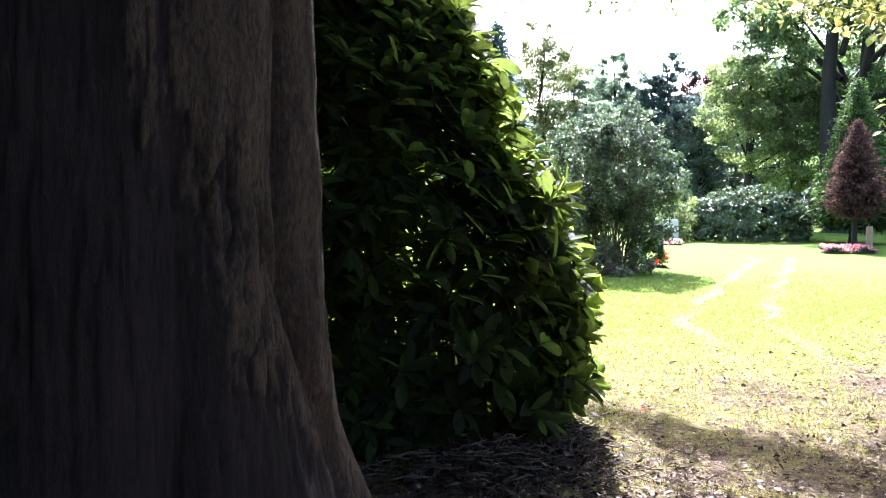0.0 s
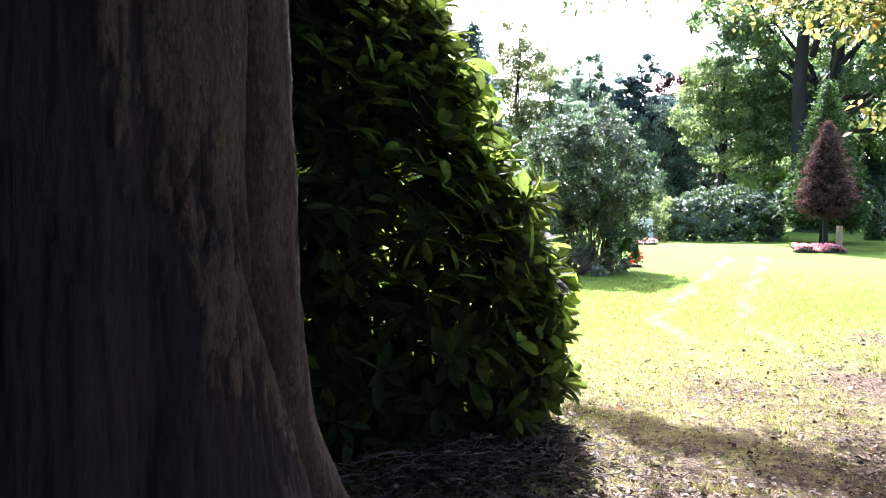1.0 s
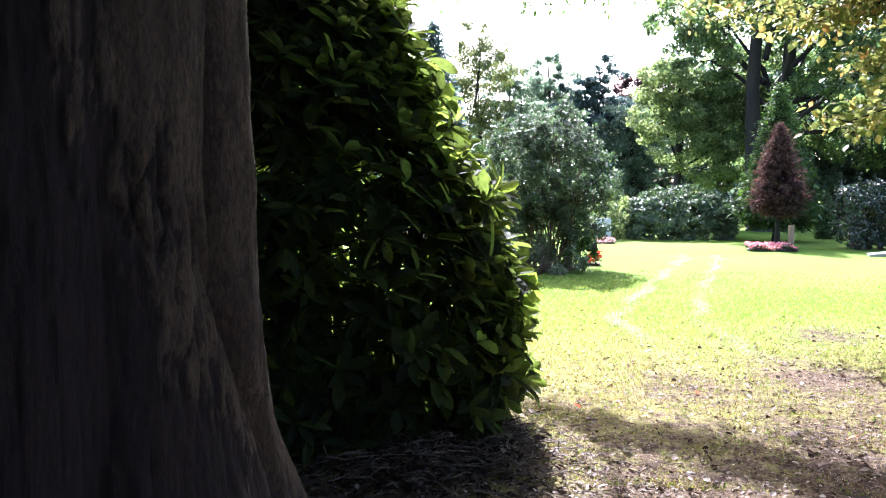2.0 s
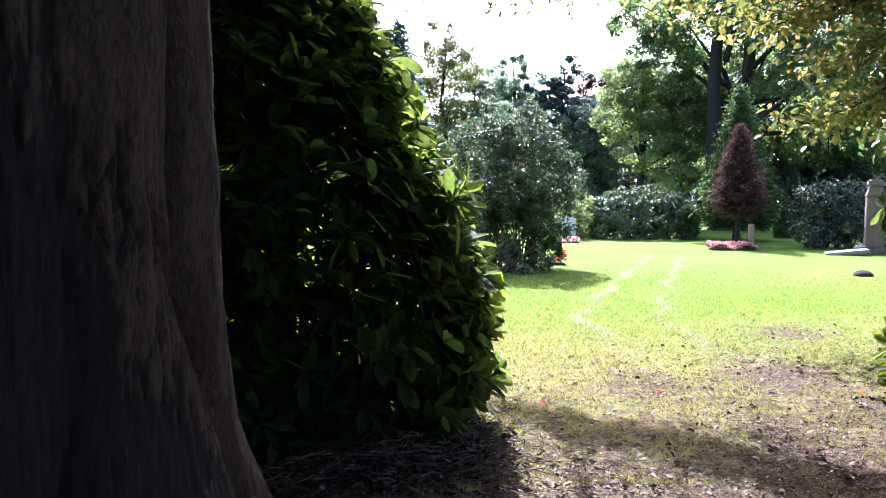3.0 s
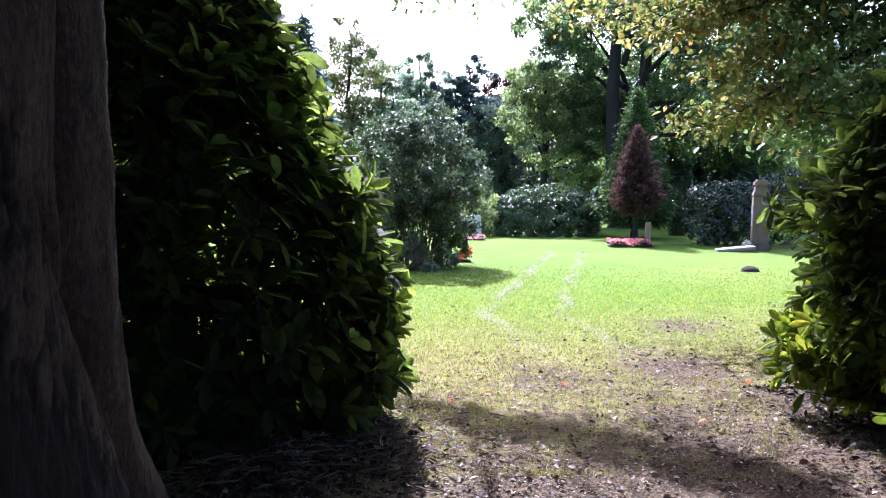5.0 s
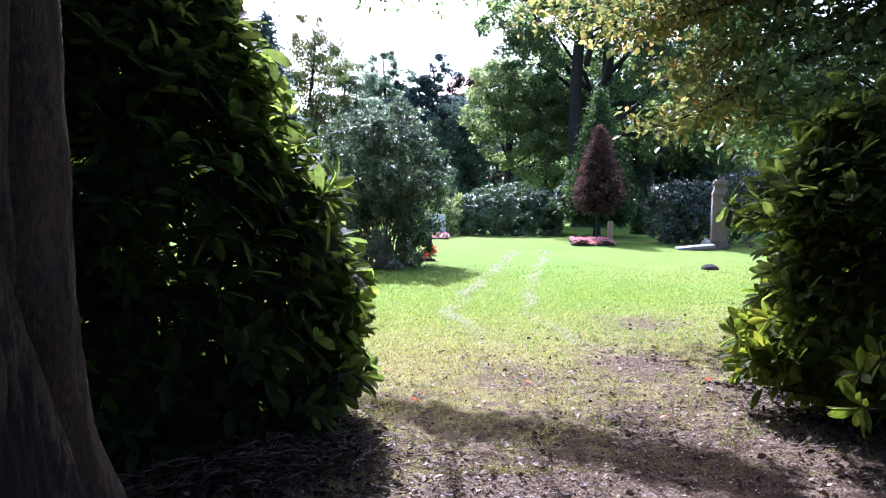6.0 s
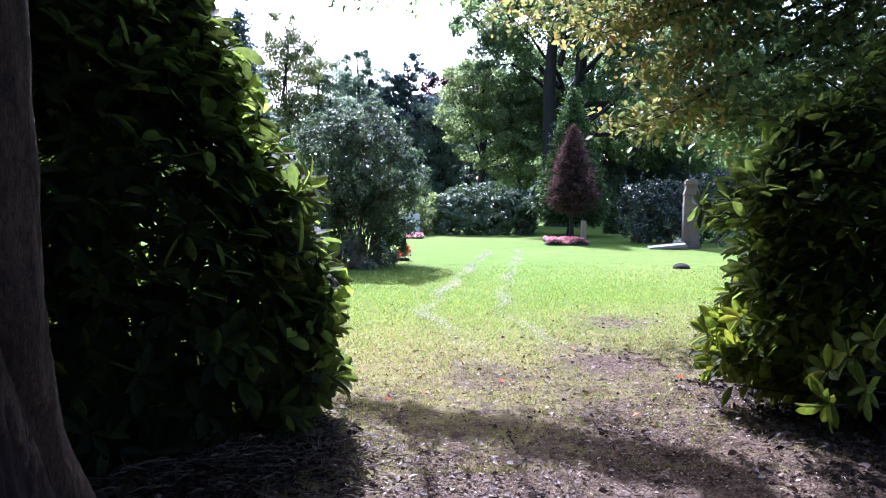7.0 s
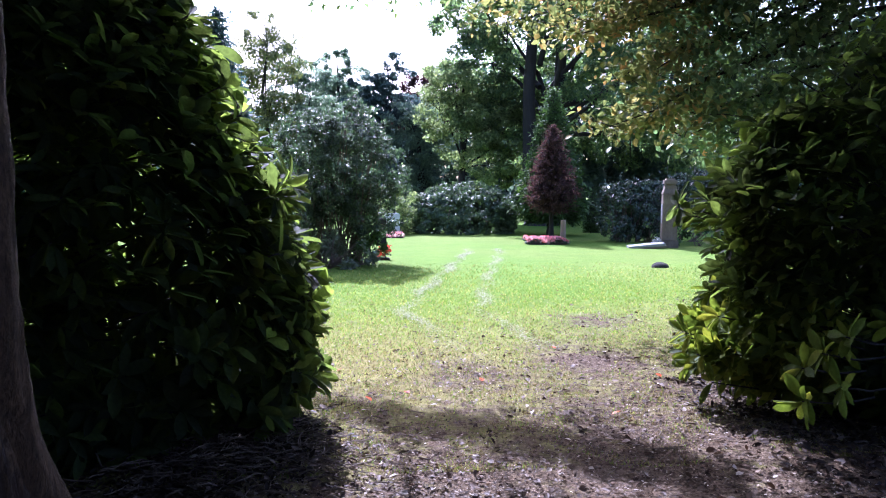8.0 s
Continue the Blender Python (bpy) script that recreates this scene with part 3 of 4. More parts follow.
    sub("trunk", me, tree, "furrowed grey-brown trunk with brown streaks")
    ends = [(-5, 3, 8.6), (4, 4, 8.4), (1.5, 5.5, 8.2), (3.5, -3, 8.8), (-3, -4, 9), (-2.5, 6, 8.8), (0.5, 0.5, 11)]
    for e in ends:
        sub("limb", tube_mesh("limb", [limb((0, 0, 7.6), e, 0.3, 0.07, 0.08)], BARK, 8), tree)
    # the unseen crown hangs over the path, its rim and gaps shaped for shade
    r = np.random.default_rng(21)
    flecks = [(2.5, 5.5, 0.4), (1.9, 4.5, 0), (1.7, 9, 3.6), (2.3, 9, 3.6), (2.9, 9, 3.3), (3.2, 9, 2.6)]
    P, O, S = [], [], []
    for k in range(1350):
        cx, cy = (r.uniform(-8.0, 8.5), r.uniform(-7, 12.5)) if k < 1050 else (r.uniform(2.4, 8.5), r.uniform(2, 12.5))
        # ragged far rim
        shaded = cx < -0.3 and cy < 8.6 + 0.5 * math.sin(cx * 2.3)
        if k < 1310 and not shaded and cy > 4.4 + 1.6 * min(1, max(0, (cx - 0.9) / 0.3)) + 3.5 * min(1, max(0, (cx - 2.4) / 1.0)) + 3.0 * min(1, max(0, cx - 4.8)) + 0.5 * math.sin(cx * 2.3) + r.uniform(-0.6, 0.6):
            continue
        c = np.array([cx, cy, r.uniform(6.3, 9.5)])
        w = c + at
        lines = [np.array(f) + np.array(to_sun) * (w[2] - f[2]) / to_sun.z for f in flecks]
        if k < 1310 and min(math.hypot(*(w - q)[:2]) for q in lines) < 0.62:
            continue
        # row of clumps, out of view, added to cast the shadow stripe
        if k >= 1310:
            u = (k - 1310) / 39
            c = np.array([0.6 + 2.2 * u + r.normal(0, 0.06), 10.3 - 1.65 * u + r.normal(0, 0.06), 6.5 + r.normal(0, 0.06)])
        m, wide = (100, 0.4) if k < 1310 else (int(24 + 50 * min(1, 2.5 * u)), 0.05 + 0.06 * u)
        P.append(c + r.normal(size=(m, 3)) * np.array([wide, wide, min(0.3, wide)]))
        O.append(np.tile([0, 0, 1.0], (m, 1)))
        S.append(np.full(m, 1.0 if k < 1310 else 0.55))
    P, O, S = np.concatenate(P), np.concatenate(O), np.concatenate(S)
    way, up = scatter(P, O, r, 0.6)
    sub("crown", leaves("crown", P, way, up, S * (0.21 + 0.07 * r.random(len(P))), 0.15 * S, CANOPY, "card"), tree, "dense green leaf canopy")
    # drooping sprays that show against the sky
    P, paths = [], []
    for x0, y0, z0, dx in [(1.59, 7.1, 3.72, 0.5), (1.4, 7.2, 3.82, 0.3), (2.25, 7.1, 3.76, 0.4), (2.12, 7.0, 3.86, 0.5), (2.67, 7.0, 3.80, 0.3), (2.8, 7.1, 3.9, 0.3), (-0.06, 7.1, 3.74, 0.4), (1.82, 7.2, 3.92, 0.3), (0.3, 7.1, 3.88, 0.3)]:
        top, tip = np.array([x0 - dx, y0 + 0.6, z0 + 2.3]), np.array([x0, y0, z0 - 0.05])
        paths.append(limb(top, tip, 0.02, 0.004, 0.05))
        m = 70
        u = 1 - 0.5 * r.random(m) ** 1.2
        P.append(top + (tip - top) * u[:, None] + r.normal(size=(m, 3)) * np.array([0.10, 0.12, 0.06]))
    P = np.concatenate(P)
    way, up = scatter(P, np.tile([0, 0, -0.3], (len(P), 1)), r, 0.5)
    sub("branches", tube_mesh("branches", paths, BARK, 5), tree)
    sub("hanging_leaves", leaves("hanging_leaves", P, way, up, 0.07 + 0.04 * r.random(len(P)), 0.05, BEECH, "leaf"), tree, "drooping sprays of dark leaves")


old_tree()


# ---- rhododendrons ----
SHOOTS = 330


def whorls(tips, axes, r, count=(6, 10), size=(0.13, 0.20), lift=(-0.45, 0.6), loose=0.22, sag=0.18):
    """Leaves that stand round shoot tips. Returns base, way, up, length, width."""
    B, Wy, U, L = [], [], [], []
    for p, a in zip(tips, axes):
        k = r.integers(*count)
        x = unit(np.cross(a, [0.3, 0.2, 1.0]))
        y = np.cross(a, x)
        ang = np.arange(k) * 2.39996 + r.uniform(0, 6)
        el = r.uniform(*lift, k)
        out = np.cos(ang)[:, None] * x + np.sin(ang)[:, None] * y
        way = out * np.cos(el)[:, None] + a * np.sin(el)[:, None] + r.normal(0, loose, (k, 3)) + np.array([0, 0, -sag])
        B.append(p + out * 0.008 - a * r.uniform(0, 0.05, k)[:, None])
        Wy.append(way)
        U.append(a + r.normal(0, 0.4, (k, 3)) + np.array([0, 0, 0.25]))
        L.append(r.uniform(*size, k))
    return np.concatenate(B), unit(np.concatenate(Wy)), unit(np.concatenate(U)), np.concatenate(L)


def rhododendron(at, label, outline, toward, depth, n, seed, material, singled, tips_extra, pale, leaf=(0.13, 0.20), thin=0.62, gaps=0.93):
    """A tall bush: outline rows (height, reach towards the lawn); toward: +1 reaches to +x, -1 to -x.
    singled(x, y, z): where the leaves are parts of their own."""
    r = np.random.default_rng(seed)
    bush = thing("rhododendron", at, label, "bush")
    zs, reach = np.array(outline, float).T
    T, A = [], []
    for layer, share in ((1.0, 0.50), (0.84, 0.30), (0.62, 0.20)):
        m = int(n * share)
        z = np.where(r.random(m) < 0.14, r.uniform(0.02, 0.4, m), r.uniform(zs[0], zs[-1], m))
        ang = r.uniform(0, 2 * math.pi, m)
        rad = layer * (1 + 0.05 * np.sin(5 * ang + 4 * z) + 0.05 * np.sin(3 * ang - 6.3 * z) + r.normal(0, 0.04, m)) - 0.11
        rx = np.interp(z, zs, reach)
        p = np.stack([toward * rx * rad * np.cos(ang), depth * (rx / reach.max()) ** 0.5 * rad * np.sin(ang), z], -1)
        nrm = np.stack([toward * np.cos(ang) / rx, np.sin(ang) / depth, np.full(m, 0.25)], -1)
        T.append(p)
        A.append(unit(unit(nrm) + np.stack([np.zeros(m), np.zeros(m), np.interp(z, [0.2, 1.3], [-0.15, 0.6])], -1) + r.normal(0, 0.35, (m, 3))))
    # long shoots that stand out of the rim
    for k in range(SHOOTS):
        z = r.uniform(0.15, zs[-1] * 0.72)
        ang = r.normal(-0.15, 0.3)
        rx = np.interp(z, zs, reach) * r.uniform(0.93, 1.05)
        T.append(np.array([[toward * rx * math.cos(ang), depth * (rx / reach.max()) ** 0.5 * math.sin(ang), z]]))
        A.append(unit(np.array([[toward * r.uniform(0.3, 1), r.uniform(-0.9, 0.2), r.uniform(-0.1, 0.4) + 0.9 * min(1, z / 1.4)]])))
    for e in tips_extra:
        T.append(np.array([e[:3]], float))
        A.append(unit(np.array([e[3:]], float)))
    T, A = np.concatenate(T), np.concatenate(A)
    # holes through which the bright lawn shows
    hole = np.sin(T[:, 0] * 7.1 + 1.0) * np.sin(T[:, 2] * 6.3 + T[:, 1]) > gaps
    # thin on the sunny back of the rim
    hole |= (T[:, 1] > -0.05) & (toward * T[:, 0] > 0.74 * np.interp(T[:, 2], zs, reach)) & (r.random(len(T)) < thin)
    shoots = len(tips_extra) + SHOOTS
    hole[len(hole) - shoots:] = False
    T, A = T[~hole], A[~hole]
    inner = whorls(T[:-shoots], A[:-shoots], r, (5, 9), leaf)
    outer = whorls(T[-shoots:], A[-shoots:], r, (6, 10), (leaf[0] * 1.1, leaf[1] * 1.12), (0.0, 0.9), 0.12, 0.02)
    B, Wy, U, L = (np.concatenate(pair) for pair in zip(inner, outer))
    width = L * r.uniform(0.32, 0.40, len(L)) * np.where(np.arange(len(L)) < len(inner[0]), 1.0, 1.2)
    front = (B[:, 1] < -0.5) | (np.arange(len(B)) >= len(inner[0]))
    # pale picks the low shoots whose sunlit look is in their colour
    tone = np.zeros(len(B), bool) if pale is None else pale(*B.T)
    near = np.where(singled(*(B + np.array(at)).T))[0]
    near = near[:300] if len(near) <= 300 else np.sort(r.permutation(near)[:300])
    rest = np.ones(len(B), bool)
    rest[near] = False
    paths = []
    for k in range(11):
        foot = np.array([r.normal(0, 0.25), r.normal(0, 0.2), 0.0])
        zt = r.uniform(0.5, 0.95) * zs[-1]
        end = np.array([r.uniform(-0.7, 0.7) * np.interp(zt, zs, reach), r.uniform(-0.6, 0.6) * depth, zt])
        paths.append(limb(foot, end, 0.045, 0.012, 0.1, 7))
    for p, a in zip(np.concatenate([T[:-len(tips_extra)][::3], T[-len(tips_extra):]]), A):
        inner = np.array([p[0] * 0.72, p[1] * 0.72, p[2] * 0.93 - 0.06])
        paths.append([(inner, 0.009), ((inner + p) / 2 - np.array([0, 0, 0.03]), 0.007), (p, 0.005)])
    tagged(sub("branchwork", tube_mesh("branchwork", paths, BARK, 5), bush, "thin dark brown stems"), kind="stuff")
    for mask, mat, lab in ((rest & ~tone, material, "dark leathery leaves"), (rest & tone, RHODO_SUNLIT, "yellow-green leaves coloured as sunlit")):
        if mask.any():
            for side, shape in ((front, "oval"), (~front, "card")):
                k = mask & side
                tagged(sub("foliage", leaves("foliage", B[k], Wy[k], U[k], L[k], width[k] * (1.0 if shape == "oval" else 1.4), mat, shape), bush, lab), kind="stuff")
    one = {}
    for key, mat in ((False, material), (True, RHODO_SUNLIT)):
        one[key] = leaves("leaf", np.zeros((1, 3)), np.array([[0, 1.0, 0]]), np.array([[0, 0, 1.0]]), 1.0, 0.36, mat, "oval")
    X, Y, Z = leaf_axes(Wy, U)
    for k in near:
        ob = new("leaf", one[bool(tone[k])])
        m = Matrix((X[k], Y[k], Z[k])).transposed().to_4x4()
        m.translation = B[k]
        ob.parent = bush
        ob.matrix_basis = m @ Matrix.Diagonal((L[k], L[k], L[k], 1))
    return bush


LEFT_BUSH = [(0.03, 2.54), (0.25, 2.5), (0.6, 2.46), (0.9, 2.46), (1.2, 2.36), (1.6, 2.26), (1.85, 2.06), (2.1, 1.92), (2.5, 1.78), (2.8, 1.6), (3.2, 1.4), (3.7, 1.0), (4.1, 0.6)]
LEFT_SHOOTS = [(2.62, -0.25, 0.86, 1, 0, 0.2), (2.56, -0.3, 1.04, 1, -0.2, 0.5), (2.44, -0.25, 1.64, 1, -0.1, 0.6), (2.38, -0.4, 1.55, 1, -0.3, 0.5), (2.32, -0.2, 1.34, 1, -0.2, 0.3), (2.14, -0.2, 2.06, 0.9, -0.1, 0.7), (2.06, -0.3, 2.24, 0.8, -0.2, 0.8),
               (1.96, -0.2, 2.50, 0.8, 0, 0.9), (1.84, -0.3, 2.66, 0.7, -0.2, 1), (1.75, -0.2, 2.85, 0.6, 0, 1), (2.52, -0.3, 0.64, 1, -0.2, -0.1), (2.48, -0.35, 0.42, 1, -0.3, -0.3), (2.5, -0.25, 0.24, 1, -0.2, -0.2), (2.40, -0.45, 1.18, 0.9, -0.4, 0.3)]
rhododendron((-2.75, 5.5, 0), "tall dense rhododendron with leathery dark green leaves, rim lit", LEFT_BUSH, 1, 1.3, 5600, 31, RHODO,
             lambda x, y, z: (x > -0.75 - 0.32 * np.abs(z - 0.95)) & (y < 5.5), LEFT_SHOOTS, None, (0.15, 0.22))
RIGHT_BUSH = [(0.03, 2.1), (0.35, 2.65), (0.55, 2.6), (0.8, 2.45), (1.1, 2.35), (1.4, 2.55), (1.6, 2.5), (1.9, 2.25), (2.2, 2.1), (2.5, 1.9), (2.8, 1.5), (3.1, 0.9)]
RIGHT_SHOOTS = [(-2.75, -0.1, 0.35, -1, -0.2, 0.3), (-2.7, 0.2, 1.42, -1, 0, 0.3), (-2.0, -0.6, 0.5, -1, -0.6, 0.2), (-2.55, -1.1, 0.52, -1, -0.1, 0.1), (-2.45, -1.15, 0.62, -1, 0.1, 0.3), (-2.6, -1.2, 0.34, -1, -0.2, -0.3), (-2.3, -1.15, 0.72, -1, -0.1, 0.3),
                (-2.05, -1.2, 0.82, -1, -0.2, 0.3), (-2.35, -1.2, 0.42, -1, -0.2, -0.2), (-2.8, -0.2, 0.42, -1, -0.1, -0.1), (-2.85, -0.1, 0.56, -1, 0.1, 0.2), (-2.75, -0.35, 0.25, -1, -0.2, -0.3), (-2.75, 0.0, 0.5, -0.9, -0.2, 0.4), (-2.7, 0.1, 0.28, -1, 0, 0.2), (-2.65, -0.2, 0.7, -0.9, -0.3, 0.5), (-2.8, 0.2, 1.5, -1, 0, 0.4), (-2.55, 0.0, 1.65, -0.8, 0, 0.8), (-2.1, -0.1, 2.45, -0.5, -0.1, 1), (-1.75, -0.2, 2.55, -0.3, -0.2, 1)]
rhododendron((5.4, 5.55, 0), "spreading rhododendron with dark leaves and lower shoots coloured as sunlit", RIGHT_BUSH, -1, 1.3, 6000, 32, RHODO,
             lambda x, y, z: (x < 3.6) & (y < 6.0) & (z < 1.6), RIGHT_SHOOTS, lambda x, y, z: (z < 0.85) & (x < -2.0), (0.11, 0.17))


# ---- trees and shrubs ----
def leafy_tree(name, at, label, category, height, trunk_r, blobs, material, leaf, n, seed, split=0.35, bark=BARK, lump=0.3, shell=0.45, forks=1, group=""):
    """A tree: tapered trunk with limbs and a crown of leaf clumps. blobs: (x, y, z, rx, ry, rz), n leaves shared by their surface."""
    r = np.random.default_rng(seed)
    tree = thing(name, at, label, category, group)
    lean = np.linspace(-0.6, 0.6, forks) if forks > 1 else [0]
    fork_z = 0.12 * height if forks > 1 else 0
    paths = [[((0, 0, -0.1), trunk_r * 1.6 * (1.3 if forks > 1 else 1)), ((0, 0, 0.25), trunk_r * 1.2 * (1.3 if forks > 1 else 1)), ((0, 0, 0.6 + fork_z), trunk_r * (1.2 if forks > 1 else 1))]]
    for s in lean:
        if forks > 1:
            paths.append([((s * 0.4, 0, 0.5), trunk_r), ((s * 1.0, 0, 2.2), trunk_r * 0.72), ((s * 1.15, 0.1, 6.0), trunk_r * 0.6), ((s * 1.1 + 0.15, 0, 10.0), trunk_r * 0.42), ((s * 1.3 + 0.2, 0.2, height * 0.95), 0.04)])
            continue
        paths.append(limb((s * trunk_r * 0.6, 0, 0.5 + fork_z * 0.6), (s * 0.06 * height, 0, height * 0.93), trunk_r, 0.03, 0.015, 9))
    sub("trunk", tube_mesh("trunk", paths, bark, 10), tree)
    arms = []
    for b in blobs:
        c = np.array(b[:3], float)
        s = lean[int(r.integers(len(lean)))]
        z0 = min(max(c[2] * 0.6, height * split), height * 0.8)
        root = np.array([s * 0.06 * height * z0 / height, 0, z0])
        sub("limb", tube_mesh("limb", [limb(root, c, trunk_r * 0.32, trunk_r * 0.08, 0.08)], bark, 6), tree)
        for k in range(5):
            e = c + unit(r.normal(size=3)) * np.array(b[3:]) * 0.85
            arms.append(limb(c, e, trunk_r * 0.08, 0.008, 0.08, 4))
    tagged(sub("branchwork", tube_mesh("branchwork", arms, bark, 5), tree), kind="stuff")
    area = np.array([(b[3] * b[4] + b[4] * b[5] + b[3] * b[5]) for b in blobs])
    P, O = [], []
    for i, b in enumerate(blobs):
        p, o = crown_points(max(60, int(n * area[i] / area.sum())), b[:3], b[3:], lump, shell, 1.3, -1, seed * 50 + i, 150)
        P.append(p)
        O.append(o)
    P, O = np.concatenate(P), np.concatenate(O)
    way, up = scatter(P, O, r)
    size = leaf * r.uniform(0.7, 1.35, len(P))
    sub("crown", leaves("crown", P, way, up, size, size * 0.62, material, "card"), tree)
    return tree


def conifer(at, label, height, radius, material, n, seed, bottom=0.08, spray=0.3, droop=0.25, trunk_r=0.12, egg=0.0, ragged=0.15, category="conifer", point=0.85):
    """A conifer: straight trunk, whorls of drooping branches with sprays along them."""
    r = np.random.default_rng(seed)
    tree = thing("conifer", at, label, category)
    sub("trunk", tube_mesh("trunk", [[((0, 0, -0.05), trunk_r * 1.3), ((0, 0, 0.3), trunk_r), ((0, 0, height * 0.6), trunk_r * 0.5), ((0, 0, height * 0.99), 0.012)]], BARK, 8), tree)
    arms, P, Wy, K = [], [], [], []
    count = max(40, n // 26)
    for k in range(count):
        u = ((k + r.random()) / count) ** 1.15
        z = height * (bottom + (1 - bottom) * u)
        prof = (1 - u) ** point * (1 if egg == 0 else 0.6 + 0.4 * min(1, u / egg)) * (1 + 0.35 * egg)
        L = radius * prof * r.uniform(1 - ragged * 2, 1 + ragged) + 0.02 * height * r.random()
        a = k * 2.39996 + r.normal(0, 0.3)
        d = np.array([math.cos(a), math.sin(a), 0])
        end = np.array([0, 0, z]) + d * L + np.array([0, 0, -droop * L])
        start = np.array([0, 0, z])
        arms.append([(start, 0.014 + 0.006 * radius), ((start + end) / 2 + np.array([0, 0, 0.06 * L]), 0.01), (end, 0.004)])
        m = max(3, int(26 * (0.25 + L / radius)))
        t = 0.2 + 0.85 * r.random(m) ** 0.7
        P.append(start + (end - start) * t[:, None] + np.array([0, 0, 0.06 * L]) * np.sin(np.pi * np.clip(t, 0, 1))[:, None] + r.normal(0, 0.055 * radius + 0.01, (m, 3)) * np.array([1, 1, 0.6]))
        K.append(np.full(m, 0.45 + 0.55 * prof))
        Wy.append(d * 0.8 + r.normal(size=(m, 3)) * 0.6 + np.array([0, 0, -droop * 0.8]))
    P, Wy = np.concatenate(P), np.concatenate(Wy)
    tagged(sub("branchwork", tube_mesh("branchwork", arms, BARK, 4), tree), kind="stuff")
    up = np.array([0, 0, 1.0]) + r.normal(size=P.shape) * 0.5
    size = spray * r.uniform(0.6, 1.3, len(P)) * np.concatenate(K)
    sub("needles", leaves("needles", P, Wy, up, size, size * 0.4, material, "card"), tree)
    return tree


def shrub(name, at, label, blobs, material, leaf, n, seed, stems=14, category="bush", shape="card", lump=0.22, shell=0.4, clump=260, spikes=0, group="", droop=0.2, flat=0.0):
    """A shrub: several stems from the base and a lumpy crown; spikes: upright shoots over it."""
    r = np.random.default_rng(seed)
    bush = thing(name, at, label, category, group)
    paths, P, O = [], [], []
    area = np.array([(b[3] * b[4] + b[4] * b[5] + b[3] * b[5]) for b in blobs])
    for i, b in enumerate(blobs):
        p, o = crown_points(int(n * area[i] / area.sum()), b[:3], b[3:], lump, shell, 1.5, -1, seed * 40 + i, clump)
        keep = p[:, 2] > 0.03
        P.append(p[keep])
        O.append(o[keep])
        for k in range(max(3, stems // len(blobs))):
            e = np.array(b[:3]) + unit(r.normal(size=3) + np.array([0, 0, 0.7])) * np.array(b[3:]) * 0.85
            e[2] = max(e[2], 0.1)
            paths.append(limb((b[0] * 0.5 + r.normal(0, 0.1 * b[3]), b[1] * 0.5 + r.normal(0, 0.1 * b[4]), -0.02), e, 0.011 + 0.009 * b[5], 0.005, 0.07))
    top = np.concatenate(P)
    for k in range(spikes):
        p = top[int(r.integers(len(top)))]
        if p[2] < blobs[0][2]:
            continue
        q = p + np.array([r.normal(0, 0.12), r.normal(0, 0.12), r.uniform(0.15, 0.45)])
        paths.append([(p, 0.006), (q, 0.003)])
        m = 14
        P.append(p + (q - p) * r.random((m, 1)))
        O.append(np.tile([0, 0, 1.0], (m, 1)) + r.normal(size=(m, 3)) * 0.5)
    tagged(sub("branchwork", tube_mesh("branchwork", paths, TWIG, 5), bush), kind="stuff")
    P, O = np.concatenate(P), np.concatenate(O)
    way, up = scatter(P, O, r, droop, 0.9, flat)
    size = leaf * r.uniform(0.65, 1.35, len(P))
    sub("foliage", leaves("foliage", P, way, up, size, size * 0.55, material, shape), bush)
    return bush


# the loose shrub in the middle of the lawn's edge, and what grows at its foot
shrub("shrub", (0.0, 17.0, 0), "large loose deciduous shrub with glinting grey-green leaves", [(0.05, 0, 2.15, 1.2, 1.2, 1.0), (-0.7, 0.1, 1.5, 0.8, 0.9, 0.9), (0.8, 0, 1.85, 0.72, 0.8, 0.8), (0.75, -0.1, 1.05, 0.65, 0.7, 0.6), (0.3, 0, 2.85, 0.62, 0.7, 0.55), (-0.45, 0, 2.65, 0.62, 0.7, 0.55), (0.0, 0.3, 0.95, 0.8, 0.6, 0.6)],
      SHRUB, 0.075, 42000, 41, 70, spikes=240, lump=0.5, shell=0.6, clump=60)
shrub("low_shrub", (-0.5, 15.6, 0), "low grey-green feathery plants under the shrub", [(0, 0, 0.22, 0.8, 0.5, 0.42), (0.7, 0.3, 0.2, 0.5, 0.45, 0.5)], GREY_PLANT, 0.11, 3600, 42, 30, spikes=60)
shrub("low_shrub", (0.55, 16.4, 0), "small sunlit light green shrub at the lawn's edge", [(0, 0, 0.3, 0.42, 0.4, 0.42)], THUJA, 0.08, 1400, 43, 12)
shrub("shrub", (-2.6, 19.5, 0), "light green shrub behind the larger one", [(0, 0, 1.3, 1.3, 1.2, 1.2), (0.7, 0.3, 1.9, 0.8, 0.8, 0.8)], THUJA, 0.1, 6500, 44, 14)
shrub("shrub", (2.35, 28.0, 0), "pale-leaved shrub beside the clipped bush", [(0, 0, 0.85, 0.75, 0.8, 0.95)], LIGHT, 0.10, 5500, 45, 10)
# clipped evergreen domes
shrub("round_bush", (4.5, 28.4, 0), "wide domed evergreen bush, dark with shining top leaves", [(0.1, 0, 0.5, 1.8, 1.3, 1.3), (-0.85, -0.2, 0.5, 1.0, 1.1, 1.05), (1.05, -0.1, 0.5, 0.95, 1.1, 1.0)], HEDGE, 0.12, 30000, 46, 16, lump=0.14, shell=0.25, clump=40, flat=0.8)
shrub("round_bush", (5.9, 29.6, 0), "smaller domed evergreen bush", [(0, 0, 0.5, 0.9, 0.9, 1.15)], HEDGE, 0.12, 8000, 47, 10, lump=0.16, shell=0.25, clump=36, flat=0.8)
